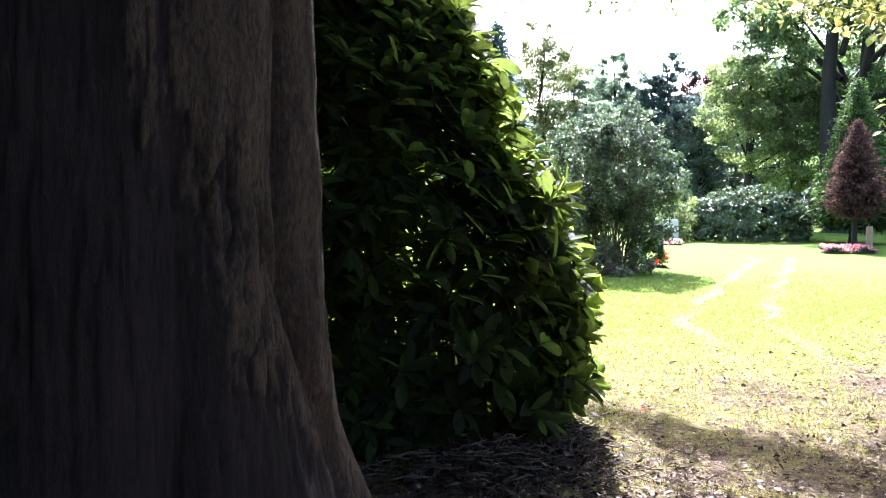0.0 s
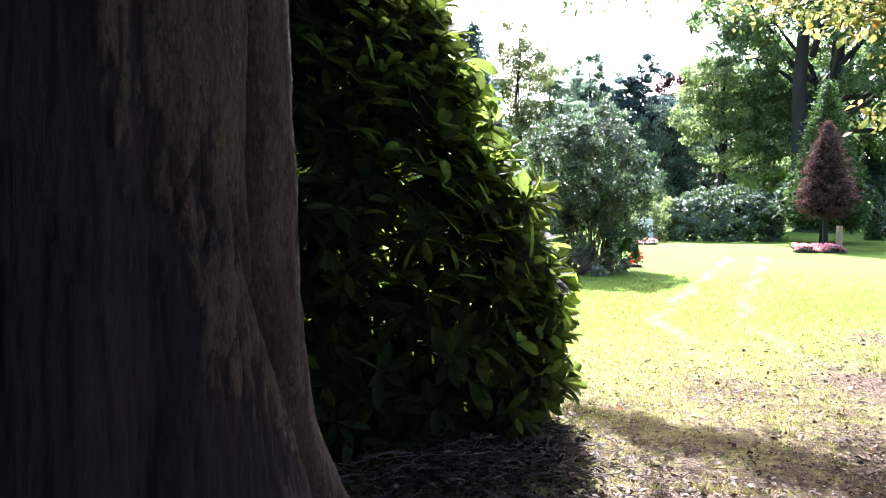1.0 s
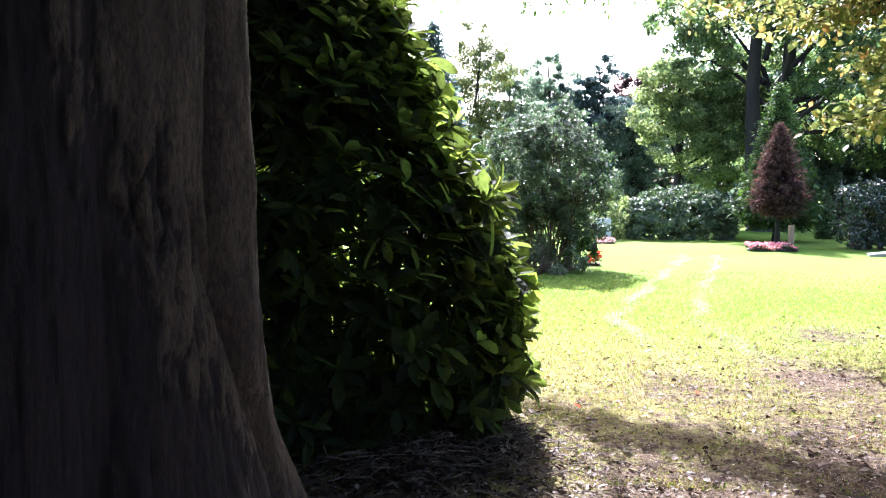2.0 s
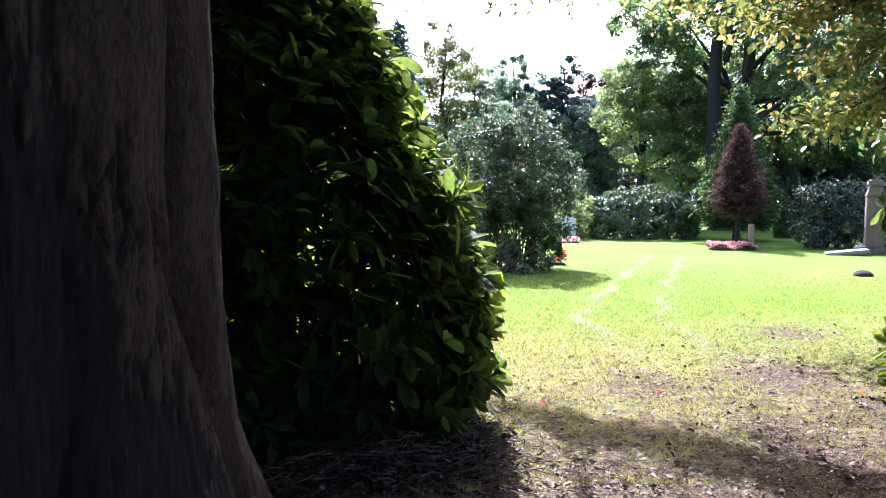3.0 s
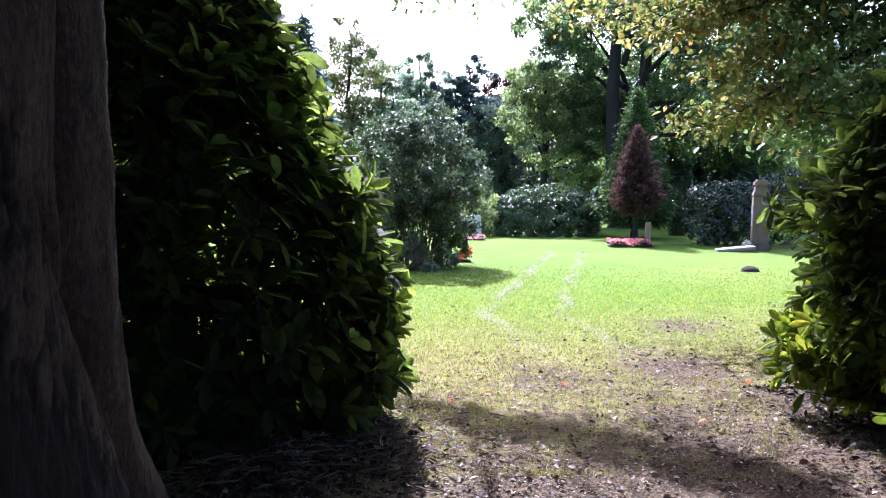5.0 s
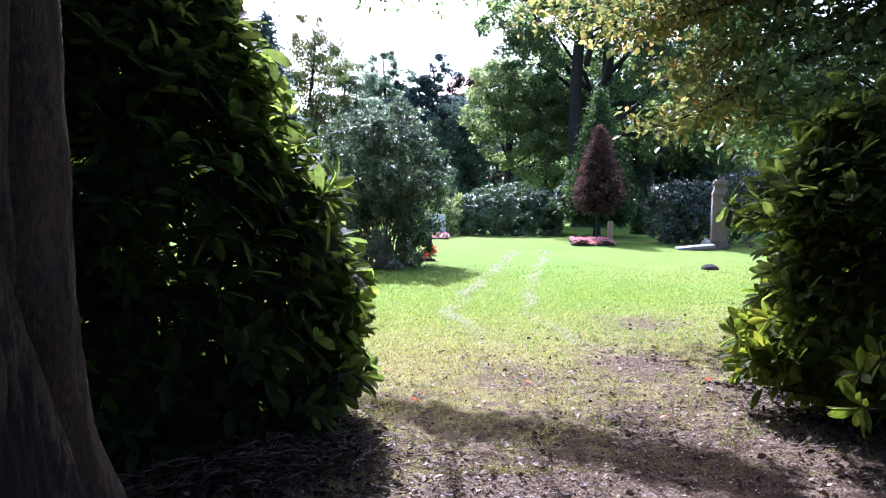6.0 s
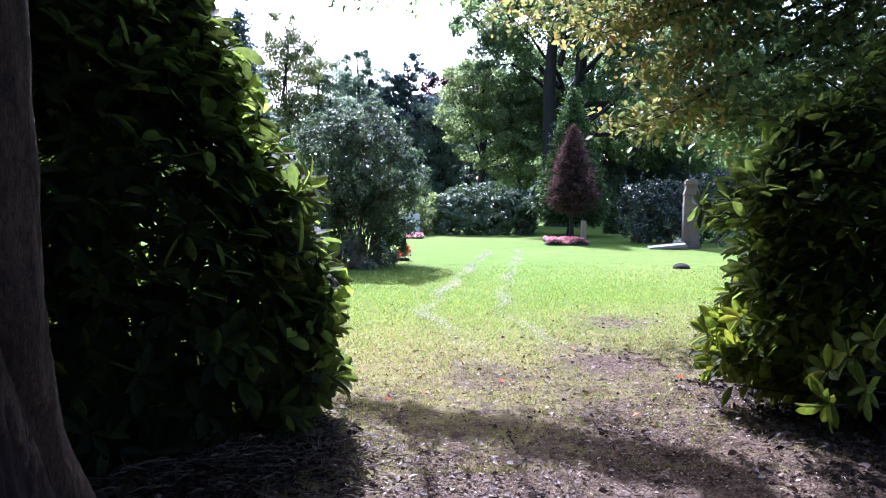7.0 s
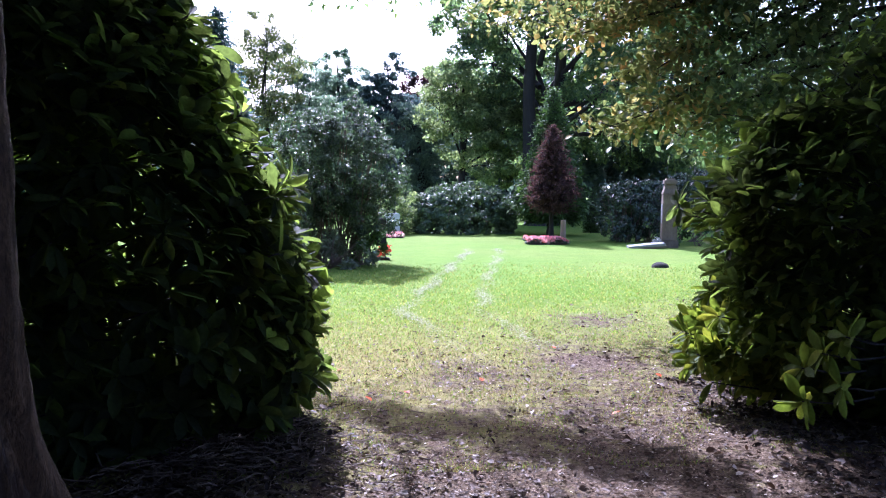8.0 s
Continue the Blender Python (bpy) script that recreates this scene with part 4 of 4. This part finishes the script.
# glossy hedge behind the gravestone
shrub("hedge", (8.9, 23.6, 0), "dark glossy evergreen hedge with upright shoots", [(-0.25, 0, 0.9, 0.6, 0.7, 0.95), (0.3, 0, 1.0, 0.6, 0.7, 0.9), (0.95, 0.1, 1.0, 0.75, 0.7, 0.9), (1.7, 0.2, 1.2, 0.8, 0.7, 0.8), (2.6, 0.3, 1.75, 0.85, 0.7, 0.5), (3.6, 0.3, 1.8, 0.85, 0.7, 0.5), (4.7, 0.3, 1.8, 0.85, 0.7, 0.5)],
      LAUREL, 0.085, 32000, 48, 70, spikes=170, lump=0.2, shell=0.4, clump=40, flat=0.3)
shrub("ivy_bed", (10.9, 21.9, 0), "low bed of dark ivy leaves beside the gravestone", [(-0.6, 0, 0.1, 0.7, 0.5, 0.4), (0.4, 0.1, 0.12, 0.9, 0.5, 0.42)], IVY, 0.11, 3200, 49, 10)
conifer((9.55, 28.6, 0), "small clipped columnar conifer", 1.75, 0.4, THUJA, 7000, 50, 0.02, 0.09, 0.1, 0.05, 0.35, 0.05)
conifer((11.0, 29.5, 0), "small clipped columnar conifer", 2.0, 0.6, THUJA, 2200, 51, 0.02, 0.14, 0.1, 0.05, 0.35, 0.05)

# the dead conifer in its flower bed, and the green one behind
conifer((6.75, 24.2, 0), "dead conifer with rust-brown needles on a bare trunk", 3.6, 0.69, DEAD, 17000, 52, 0.25, 0.14, -0.05, 0.075, 0.2, 0.36, "conifer", 0.72)
conifer((7.5, 27.0, 0), "tall bright green pointed conifer", 5.1, 1.25, THUJA, 24000, 53, 0.10, 0.22, 0.1, 0.12, 0.15, 0.12, "conifer", 0.85)


def flower_bed(at, label, size, material, n, seed, height=0.22):
    r = np.random.default_rng(seed)
    bed = thing("flower_bed", at, label, "flowers")
    bm = box((size[0] * 0.94, size[1] * 0.9, 0.06), (0, 0, 0.02), 0.02)
    part("soil", bm, SOIL, bed)
    P = np.stack([r.uniform(-0.5, 0.5, n) * size[0], r.uniform(-0.5, 0.5, n) * size[1], np.zeros(n)], -1)
    P[:, 2] = height * (0.65 + 0.35 * np.sin(P[:, 0] * 9 + P[:, 1] * 7)) * r.uniform(0.75, 1.05, n)
    way = r.normal(size=P.shape) + np.array([0, 0, 0.3])
    up = np.array([0, -0.3, 1.0]) + r.normal(size=P.shape) * 0.5
    sub("blossom", leaves("blossom", P, way, up, 0.055, 0.05, material, "card"), bed)
    Q = P[: n // 2] * np.array([1.03, 1.03, 0.75])
    sub("leaves", leaves("leaves", Q, r.normal(size=Q.shape), np.array([0, 0, 1.0]) + r.normal(size=Q.shape) * 0.4, 0.08, 0.05, HEDGE, "card"), bed)
    return bed


flower_bed((6.15, 22.6, 0), "low bed of dense pink blossoms on the lawn", (1.25, 0.55), PINK, 2600, 61)
flower_bed((1.05, 17.6, 0), "small clump of red blossoms", (0.35, 0.3), RED, 220, 62, 0.3)
flower_bed((1.75, 25.4, 0), "narrow bed of pink and pale blossoms by the pale headstone", (0.9, 0.5), PINK, 420, 63, 0.18)
flower_bed((9.05, 21.35, 0.0), "small bunch of white blossoms at the gravestone's foot", (0.22, 0.3), WHITE, 160, 64, 0.26)


def post():
    thing_ = thing("wooden_post", (6.72, 22.75, 0), "short weathered wooden post at the flower bed", "post")
    bm = bmesh.new()
    bmesh.ops.create_cone(bm, cap_ends=True, segments=14, radius1=0.085, radius2=0.078, depth=0.75)
    bmesh.ops.translate(bm, verts=bm.verts, vec=(0, 0, 0.33))
    bmesh.ops.bevel(bm, geom=[e for e in bm.edges if e.calc_length() < 0.06], offset=0.008, segments=1, affect="EDGES")
    part("shaft", bm, POST_WOOD, thing_)


post()


def gravestone():
    stone = thing("gravestone", (9.42, 21.4, 0), "tall weathered sandstone pillar gravestone with stepped top", "gravestone")
    stone.rotation_euler = (0, 0, radians(-16))
    part("plinth", box((0.50, 0.48, 0.2), (0, 0, 0.09), 0.015), SANDSTONE, stone)
    part("shaft", box((0.42, 0.42, 1.32), (0, 0, 0.846), 0.02, 0.95), SANDSTONE, stone)
    bm = bmesh.new()
    ring = [(0.215, 0.21, 1.503), (0.205, 0.20, 1.57), (0.165, 0.165, 1.66), (0.16, 0.16, 1.75)]
    loops = [[bm.verts.new((sx * a, sy * b, z)) for sx, sy in ((-1, -1), (1, -1), (1, 1), (-1, 1))] for a, b, z in ring]
    for p, q in zip(loops, loops[1:]):
        for i in range(4):
            bm.faces.new((p[i], p[(i + 1) % 4], q[(i + 1) % 4], q[i]))
    bm.faces.new(loops[0][::-1])
    bm.faces.new(loops[-1])
    bmesh.ops.bevel(bm, geom=bm.edges[:], offset=0.008, segments=2, affect="EDGES")
    part("shoulder", bm, SANDSTONE, stone)
    part("cap", box((0.38, 0.40, 0.2), (0, 0, 1.855), 0.05, 0.9, 3), SANDSTONE, stone)
    part("inscription_panel", box((0.012, 0.28, 0.55), (-0.206, 0, 0.95), 0.004), GRANITE, stone, "worn dark panel")
    slab = thing("grave_slab", (8.62, 21.05, 0), "flat grey granite slab tilted on the lawn", "slab")
    slab.rotation_euler = (radians(1), radians(-7), radians(-14))
    part("plate", box((1.0, 0.55, 0.07), (0, 0, 0.075), 0.012), GRANITE, slab)
    part("border", box((1.06, 0.60, 0.05), (0, 0, 0.012), 0.01), SANDSTONE, slab)


gravestone()


def headstone():
    stone = thing("headstone", (1.9, 26.6, 0), "small pale grey headstone beyond the shrub", "gravestone")
    part("base", box((0.7, 0.3, 0.15), (0, 0, 0.06), 0.015), GRANITE, stone)
    part("tablet", box((0.55, 0.16, 0.62), (0, 0, 0.446), 0.03, 0.95, 3), PALE_STONE, stone)
    dark = thing("headstone", (1.28, 22.5, 0), "dark brown stone block beside the shrub", "gravestone")
    part("block", box((0.34, 0.3, 0.75), (0, 0, 0.365), 0.03, 0.92), BARK, dark)


headstone()


def drain():
    """A dark ribbed dome of iron on the lawn."""
    d = thing("drain_cover", (6.75, 15.7, 0), "small dark ribbed iron dome set in the lawn", "drain cover")
    bm = bmesh.new()
    bmesh.ops.create_uvsphere(bm, u_segments=24, v_segments=12, radius=1)
    bmesh.ops.delete(bm, geom=[v for v in bm.verts if v.co.z < -0.15], context="VERTS")
    for v in bm.verts:
        v.co = Vector((v.co.x * 0.185, v.co.y * 0.16, v.co.z * 0.10))
    part("dome", bm, IRON, d)
    for k in range(9):
        x = -0.15 + 0.0375 * k
        pts = [((x, 0.15 * math.cos(a) * math.sqrt(max(0.05, 1 - (x / 0.18) ** 2)), 0.105 * math.sin(a) * math.sqrt(max(0.05, 1 - (x / 0.18) ** 2)) + 0.006), 0.007) for a in np.linspace(0.05, math.pi - 0.05, 9)]
        sub("rib", tube_mesh("rib", [pts], IRON, 6), d)


drain()

# the broad tree with twin stems
leafy_tree("tree", (9.2, 34.5, 0), "broad twin-stemmed tree with dark stems and light leaves", "tree", 16, 0.45,
           [(-2.0, 2, 7.4, 2.2, 2.0, 1.8), (-2.6, 2.0, 10.2, 2.4, 2.2, 2.0), (0.7, 0.5, 11.8, 3.0, 2.6, 2.2), (3.8, 0, 10, 2.8, 2.5, 2.2), (5.2, -1, 7, 2.4, 2.4, 2.0), (4.4, 1, 4.2, 2.2, 2.2, 1.6), (1.9, 2.5, 5.5, 2.6, 1.6, 2.4),
            (-0.8, 2.5, 4.0, 2.0, 1.6, 2.2), (6.9, 0.5, 4.5, 2.2, 2, 2.0), (0.4, -2.2, 8.9, 2.4, 1.5, 1.6), (2.6, -2.0, 6.2, 2.0, 1.5, 1.6), (-1.2, 2.4, 5.6, 1.8, 1.3, 1.4), (2.0, 1.5, 8.5, 2.4, 1.6, 1.8), (7.5, 0, 8.5, 2.6, 2.2, 2.4), (-1.4, 1.5, 8.8, 1.8, 1.6, 1.4)],
           BEECH, 0.18, 112000, 71, 0.25, lump=0.4, shell=0.7, forks=2)
leafy_tree("tree", (5.8, 36.0, 0), "light green tree with drooping boughs behind the domed bushes", "tree", 7.4, 0.2,
           [(-0.5, 0, 6.3, 1.5, 1.3, 1.0), (-0.9, 0.2, 5.0, 1.3, 1.2, 1.0), (0.7, 0.2, 5.3, 1.6, 1.4, 1.2), (0.2, 0, 3.9, 1.5, 1.3, 0.9), (1.2, 0, 2.7, 1.4, 1.3, 1.1), (1.9, 0.3, 4.2, 1.4, 1.3, 1.3)], LIGHT, 0.13, 30000, 79, lump=0.45, shell=0.8)
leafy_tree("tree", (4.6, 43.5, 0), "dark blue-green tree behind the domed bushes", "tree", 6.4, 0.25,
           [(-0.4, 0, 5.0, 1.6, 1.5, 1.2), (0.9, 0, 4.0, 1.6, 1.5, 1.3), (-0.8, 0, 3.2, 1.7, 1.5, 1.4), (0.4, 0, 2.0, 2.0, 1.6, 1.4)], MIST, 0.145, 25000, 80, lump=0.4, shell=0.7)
# those that stand against the sky
conifer((-4.0, 28.0, 0), "dark narrow spruce beyond the lawn", 7.6, 2.0, NEEDLE, 18000, 72, 0.03, 0.42, 0.35, 0.15, 0, 0.12)
leafy_tree("tree", (-3.4, 40, 0), "airy tall tree with thin pale leaves", "tree", 10.2, 0.14, [(-0.3, 0, 9.0, 0.8, 0.8, 1.1), (-1.0, 0, 7.7, 1.1, 1.0, 1.2), (0.8, 0, 7.9, 1.2, 1.0, 1.2), (0.1, 0, 6.4, 1.9, 1.2, 1.3), (0, 0, 4.4, 2.2, 1.5, 1.6)], AIRY, 0.12, 24000, 73, lump=0.6, shell=0.9)
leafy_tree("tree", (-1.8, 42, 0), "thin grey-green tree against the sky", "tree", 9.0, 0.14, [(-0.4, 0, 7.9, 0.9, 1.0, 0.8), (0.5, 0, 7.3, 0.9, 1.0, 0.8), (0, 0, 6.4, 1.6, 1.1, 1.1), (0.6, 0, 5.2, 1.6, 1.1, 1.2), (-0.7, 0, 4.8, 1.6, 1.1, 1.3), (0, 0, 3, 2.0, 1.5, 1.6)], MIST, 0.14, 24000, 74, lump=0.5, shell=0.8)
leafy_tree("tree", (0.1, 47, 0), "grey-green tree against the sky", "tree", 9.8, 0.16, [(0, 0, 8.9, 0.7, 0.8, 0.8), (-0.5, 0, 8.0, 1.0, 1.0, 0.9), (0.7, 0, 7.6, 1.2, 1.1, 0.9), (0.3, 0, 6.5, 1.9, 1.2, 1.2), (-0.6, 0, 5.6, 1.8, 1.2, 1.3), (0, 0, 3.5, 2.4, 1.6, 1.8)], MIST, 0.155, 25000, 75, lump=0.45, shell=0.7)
leafy_tree("conifer", (2.9, 45.0, 0), "dark ragged pine against the sky", "conifer", 9.0, 0.16, [(0.2, 0, 8.7, 0.55, 0.5, 0.4), (-0.9, 0, 7.5, 1.1, 0.8, 0.35), (0.9, 0, 8.0, 0.8, 0.7, 0.3), (0.1, 0, 7.5, 0.9, 0.8, 0.6), (0.1, 0, 6.8, 1.4, 1.0, 0.6), (-0.7, 0, 6.1, 1.9, 1.2, 0.7),
            (1.3, 0, 6.0, 1.8, 1.2, 0.8), (0, 0, 4.8, 2.4, 1.5, 1.2), (0.2, 0, 3.2, 2.6, 1.6, 1.4)], NEEDLE, 0.16, 28000, 76, lump=0.5, shell=0.6)
leafy_tree("tree", (5.6, 49, 0), "copper-leaved tree in the woods' edge", "tree", 9, 0.22, [(0, 0, 7.3, 1.7, 1.6, 1.4), (1.3, 0, 6, 1.6, 1.5, 1.5), (-1.0, 0, 5.6, 1.5, 1.5, 1.4)], COPPER, 0.18, 17000, 77, lump=0.4, shell=0.7)
conifer((24.5, 40.0, 0), "pale blue-green spruce beyond the hedge", 9.5, 2.6, BLUE_NEEDLE, 7000, 78, 0.03, 0.4, 0.4, 0.18)


def yellow_tree():
    """The yellowing tree whose branches reach over the lawn from beside the right-hand bush."""
    r = np.random.default_rng(81)
    at = np.array([7.6, 9.2, 0.0])
    tree = thing("tree", at, "spreading tree with yellowing green leaves, branches hanging over the lawn", "tree")
    sub("trunk", tube_mesh("trunk", [[((0, 0, -0.1), 0.34), ((0, 0, 0.4), 0.24), ((0.05, 0, 2.2), 0.2), ((0, 0.1, 5.0), 0.13), ((0.1, 0, 7.0), 0.05)]], BARK, 12), tree)
    arms, P, O = [], [], []
    # ends of the hanging boughs, in the world
    ends = [(2.1, 12.0, 4.2), (2.6, 12.1, 4.15), (3.2, 11.8, 4.05), (2.8, 9.0, 3.4), (2.5, 9.2, 3.95), (3.1, 9.0, 3.5), (3.35, 9.0, 2.95), (3.2, 9.0, 2.35), (3.8, 8.9, 2.5), (4.2, 9.2, 2.25), (3.7, 9.0, 3.0), (4.3, 9.0, 2.5), (4.6, 8.8, 2.0), (5.0, 9.2, 2.7), (3.4, 9.3, 3.7),
            (4.3, 9.0, 3.6), (5.4, 8.8, 3.4), (5.8, 9.0, 2.4), (6.2, 9.3, 3.2), (6.6, 8.5, 2.6), (2.8, 9.4, 4.4), (4.9, 8.7, 4.3), (6.0, 8.4, 4.3), (3.9, 8.6, 4.6), (7.0, 8.4, 3.8), (5.2, 9.6, 5.2), (7.5, 8.8, 5), (5.6, 8.0, 3.9), (6.3, 7.6, 3.4), (6.8, 7.8, 4.4), (7.4, 8.0, 3.2), (8.2, 8.6, 4.2), (8.6, 8.2, 3.4), (6.1, 8.2, 5.0), (7.0, 9.4, 2.9), (5.0, 8.2, 4.9)]
    for k, e in enumerate(ends):
        e = np.array(e) - at
        start = np.array([0, 0, min(6.3, max(2.4, e[2] + 0.6 + 0.25 * abs(e[0])))])
        path = limb(start, e, 0.05, 0.006, 0.05, 8)
        sub("bough", tube_mesh("bough", [path], BARK, 6), tree)
        pts = np.array([p for p, _ in path])
        m = 760 if k > 2 else 420
        t = r.random(m) ** 0.6 * 0.75 + 0.28
        q = np.stack([np.interp(t * 7, np.arange(8), pts[:, i]) for i in range(3)], -1)
        q += r.normal(size=(m, 3)) * np.array([0.19, 0.3, 0.10])
        P.append(q)
        O.append(np.tile([-0.2, -0.3, 0.6], (m, 1)))
        for j in range(6):
            b = pts[int(r.integers(3, 8))]
            arms.append(limb(b, b + r.normal(size=3) * np.array([0.35, 0.35, 0.15]), 0.008, 0.003, 0.05, 4))
    tagged(sub("branchwork", tube_mesh("branchwork", arms, BARK, 5), tree), kind="stuff")
    P, O = np.concatenate(P), np.concatenate(O)
    way, up = scatter(P, O, r, 0.5)
    size = 0.105 * r.uniform(0.6, 1.3, len(P))
    warm = (P[:, 0] + 0.3 * r.normal(size=len(P)) < -3.4)
    for mask, mat, lab in ((warm, YELLOW, "yellow and orange leaves"), (~warm, BEECH, "green leaves")):
        sub("crown", leaves("crown", P[mask], way[mask], up[mask], size[mask], size[mask] * 0.75, mat, "leaf"), tree, lab)


yellow_tree()


def woods():
    """Far woods that close the lawn, plus unseen trees: trunks and crowns beyond counting."""
    r = np.random.default_rng(91)
    P, O, paths = [], [], []
    for k in range(70):
        x = -34 + 92 * (k + r.random()) / 70
        y = r.uniform(50, 66) - 0.1 * max(0, x - 15)
        h = r.uniform(5.5, 7.8) + 4.0 * (x > 9) + 3.0 * (x < -8) + 2.5 * (x > 18)
        paths.append([((x, y, -0.1), 0.25), ((x, y, h * 0.9), 0.05)])
        for j in range(4):
            c = np.array([x + r.normal(0, 1.2), y + r.normal(0, 1), h * (0.18 + 0.22 * j)])
            p, o = crown_points(430, c, (r.uniform(1.8, 2.6), 2, h * 0.17 + 0.5), 0.4, 0.6, 1.3, -1, 900 + k * 4 + j)
            P.append(p)
            O.append(o)
    for k in range(60):
        c = np.array([-28 + 84 * (k + r.random()) / 60, r.uniform(46, 50), r.uniform(0.7, 1.3)])
        p, o = crown_points(800, c, (r.uniform(1.4, 2.1), 1.2, r.uniform(1.2, 1.9)), 0.3, 0.5, 1.3, -1, 1900 + k)
        P.append(p)
        O.append(o)
    for k in range(46):
        c = np.array([8 + 34 * (k + r.random()) / 46, r.uniform(43, 48), r.uniform(1.5, 8.5)])
        p, o = crown_points(900, c, (r.uniform(1.8, 2.6), 1.5, r.uniform(1.4, 2.2)), 0.3, 0.5, 1.3, -1, 2400 + k)
        P.append(p)
        O.append(o)
    for k in range(18):
        c = np.array([10.5 + 11 * (k + r.random()) / 18, r.uniform(38, 41), r.uniform(1.0, 5.0)])
        p, o = crown_points(800, c, (r.uniform(1.3, 1.9), 1.2, r.uniform(1.2, 1.7)), 0.3, 0.5, 1.3, -1, 2600 + k)
        P.append(p)
        O.append(o)
    # unseen trees added behind the eye and beside it, to hold back skylight
    for k in range(64):
        if k < 40:
            x, y = r.uniform(-15, 16), r.uniform(-15, -5)
        else:
            x, y = r.uniform(-15, -6.5), r.uniform(-5, 14)
        h = r.uniform(8, 11)
        paths.append([((x, y, -0.1), 0.25), ((x, y, h * 0.9), 0.05)])
        for j in range(4):
            c = np.array([x + r.normal(0, 0.8), y + r.normal(0, 0.8), h * (0.14 + 0.22 * j)])
            p, o = crown_points(260, c, (2.0, 2.0, h * 0.16 + 0.4), 0.3, 0.6, 1.3, -1, 2900 + k * 4 + j)
            P.append(p)
            O.append(o)
    P, O = np.concatenate(P), np.concatenate(O)
    keep = (np.hypot(P[:, 0], P[:, 1]) > 3.5) & (P[:, 2] > 0.05)
    P, O = P[keep], O[keep]
    way, up = scatter(P, O, r)
    size = 0.38 * r.uniform(0.6, 1.4, len(P))
    w = thing("woods", (0, 0, 0), "dark green mixed woods beyond the lawn, plus unseen skylight-blocking trees", "woods", "", "stuff")
    sub("trunks", tube_mesh("trunks", paths, BARK, 6), w)
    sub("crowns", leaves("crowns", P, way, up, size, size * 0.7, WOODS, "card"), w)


woods()
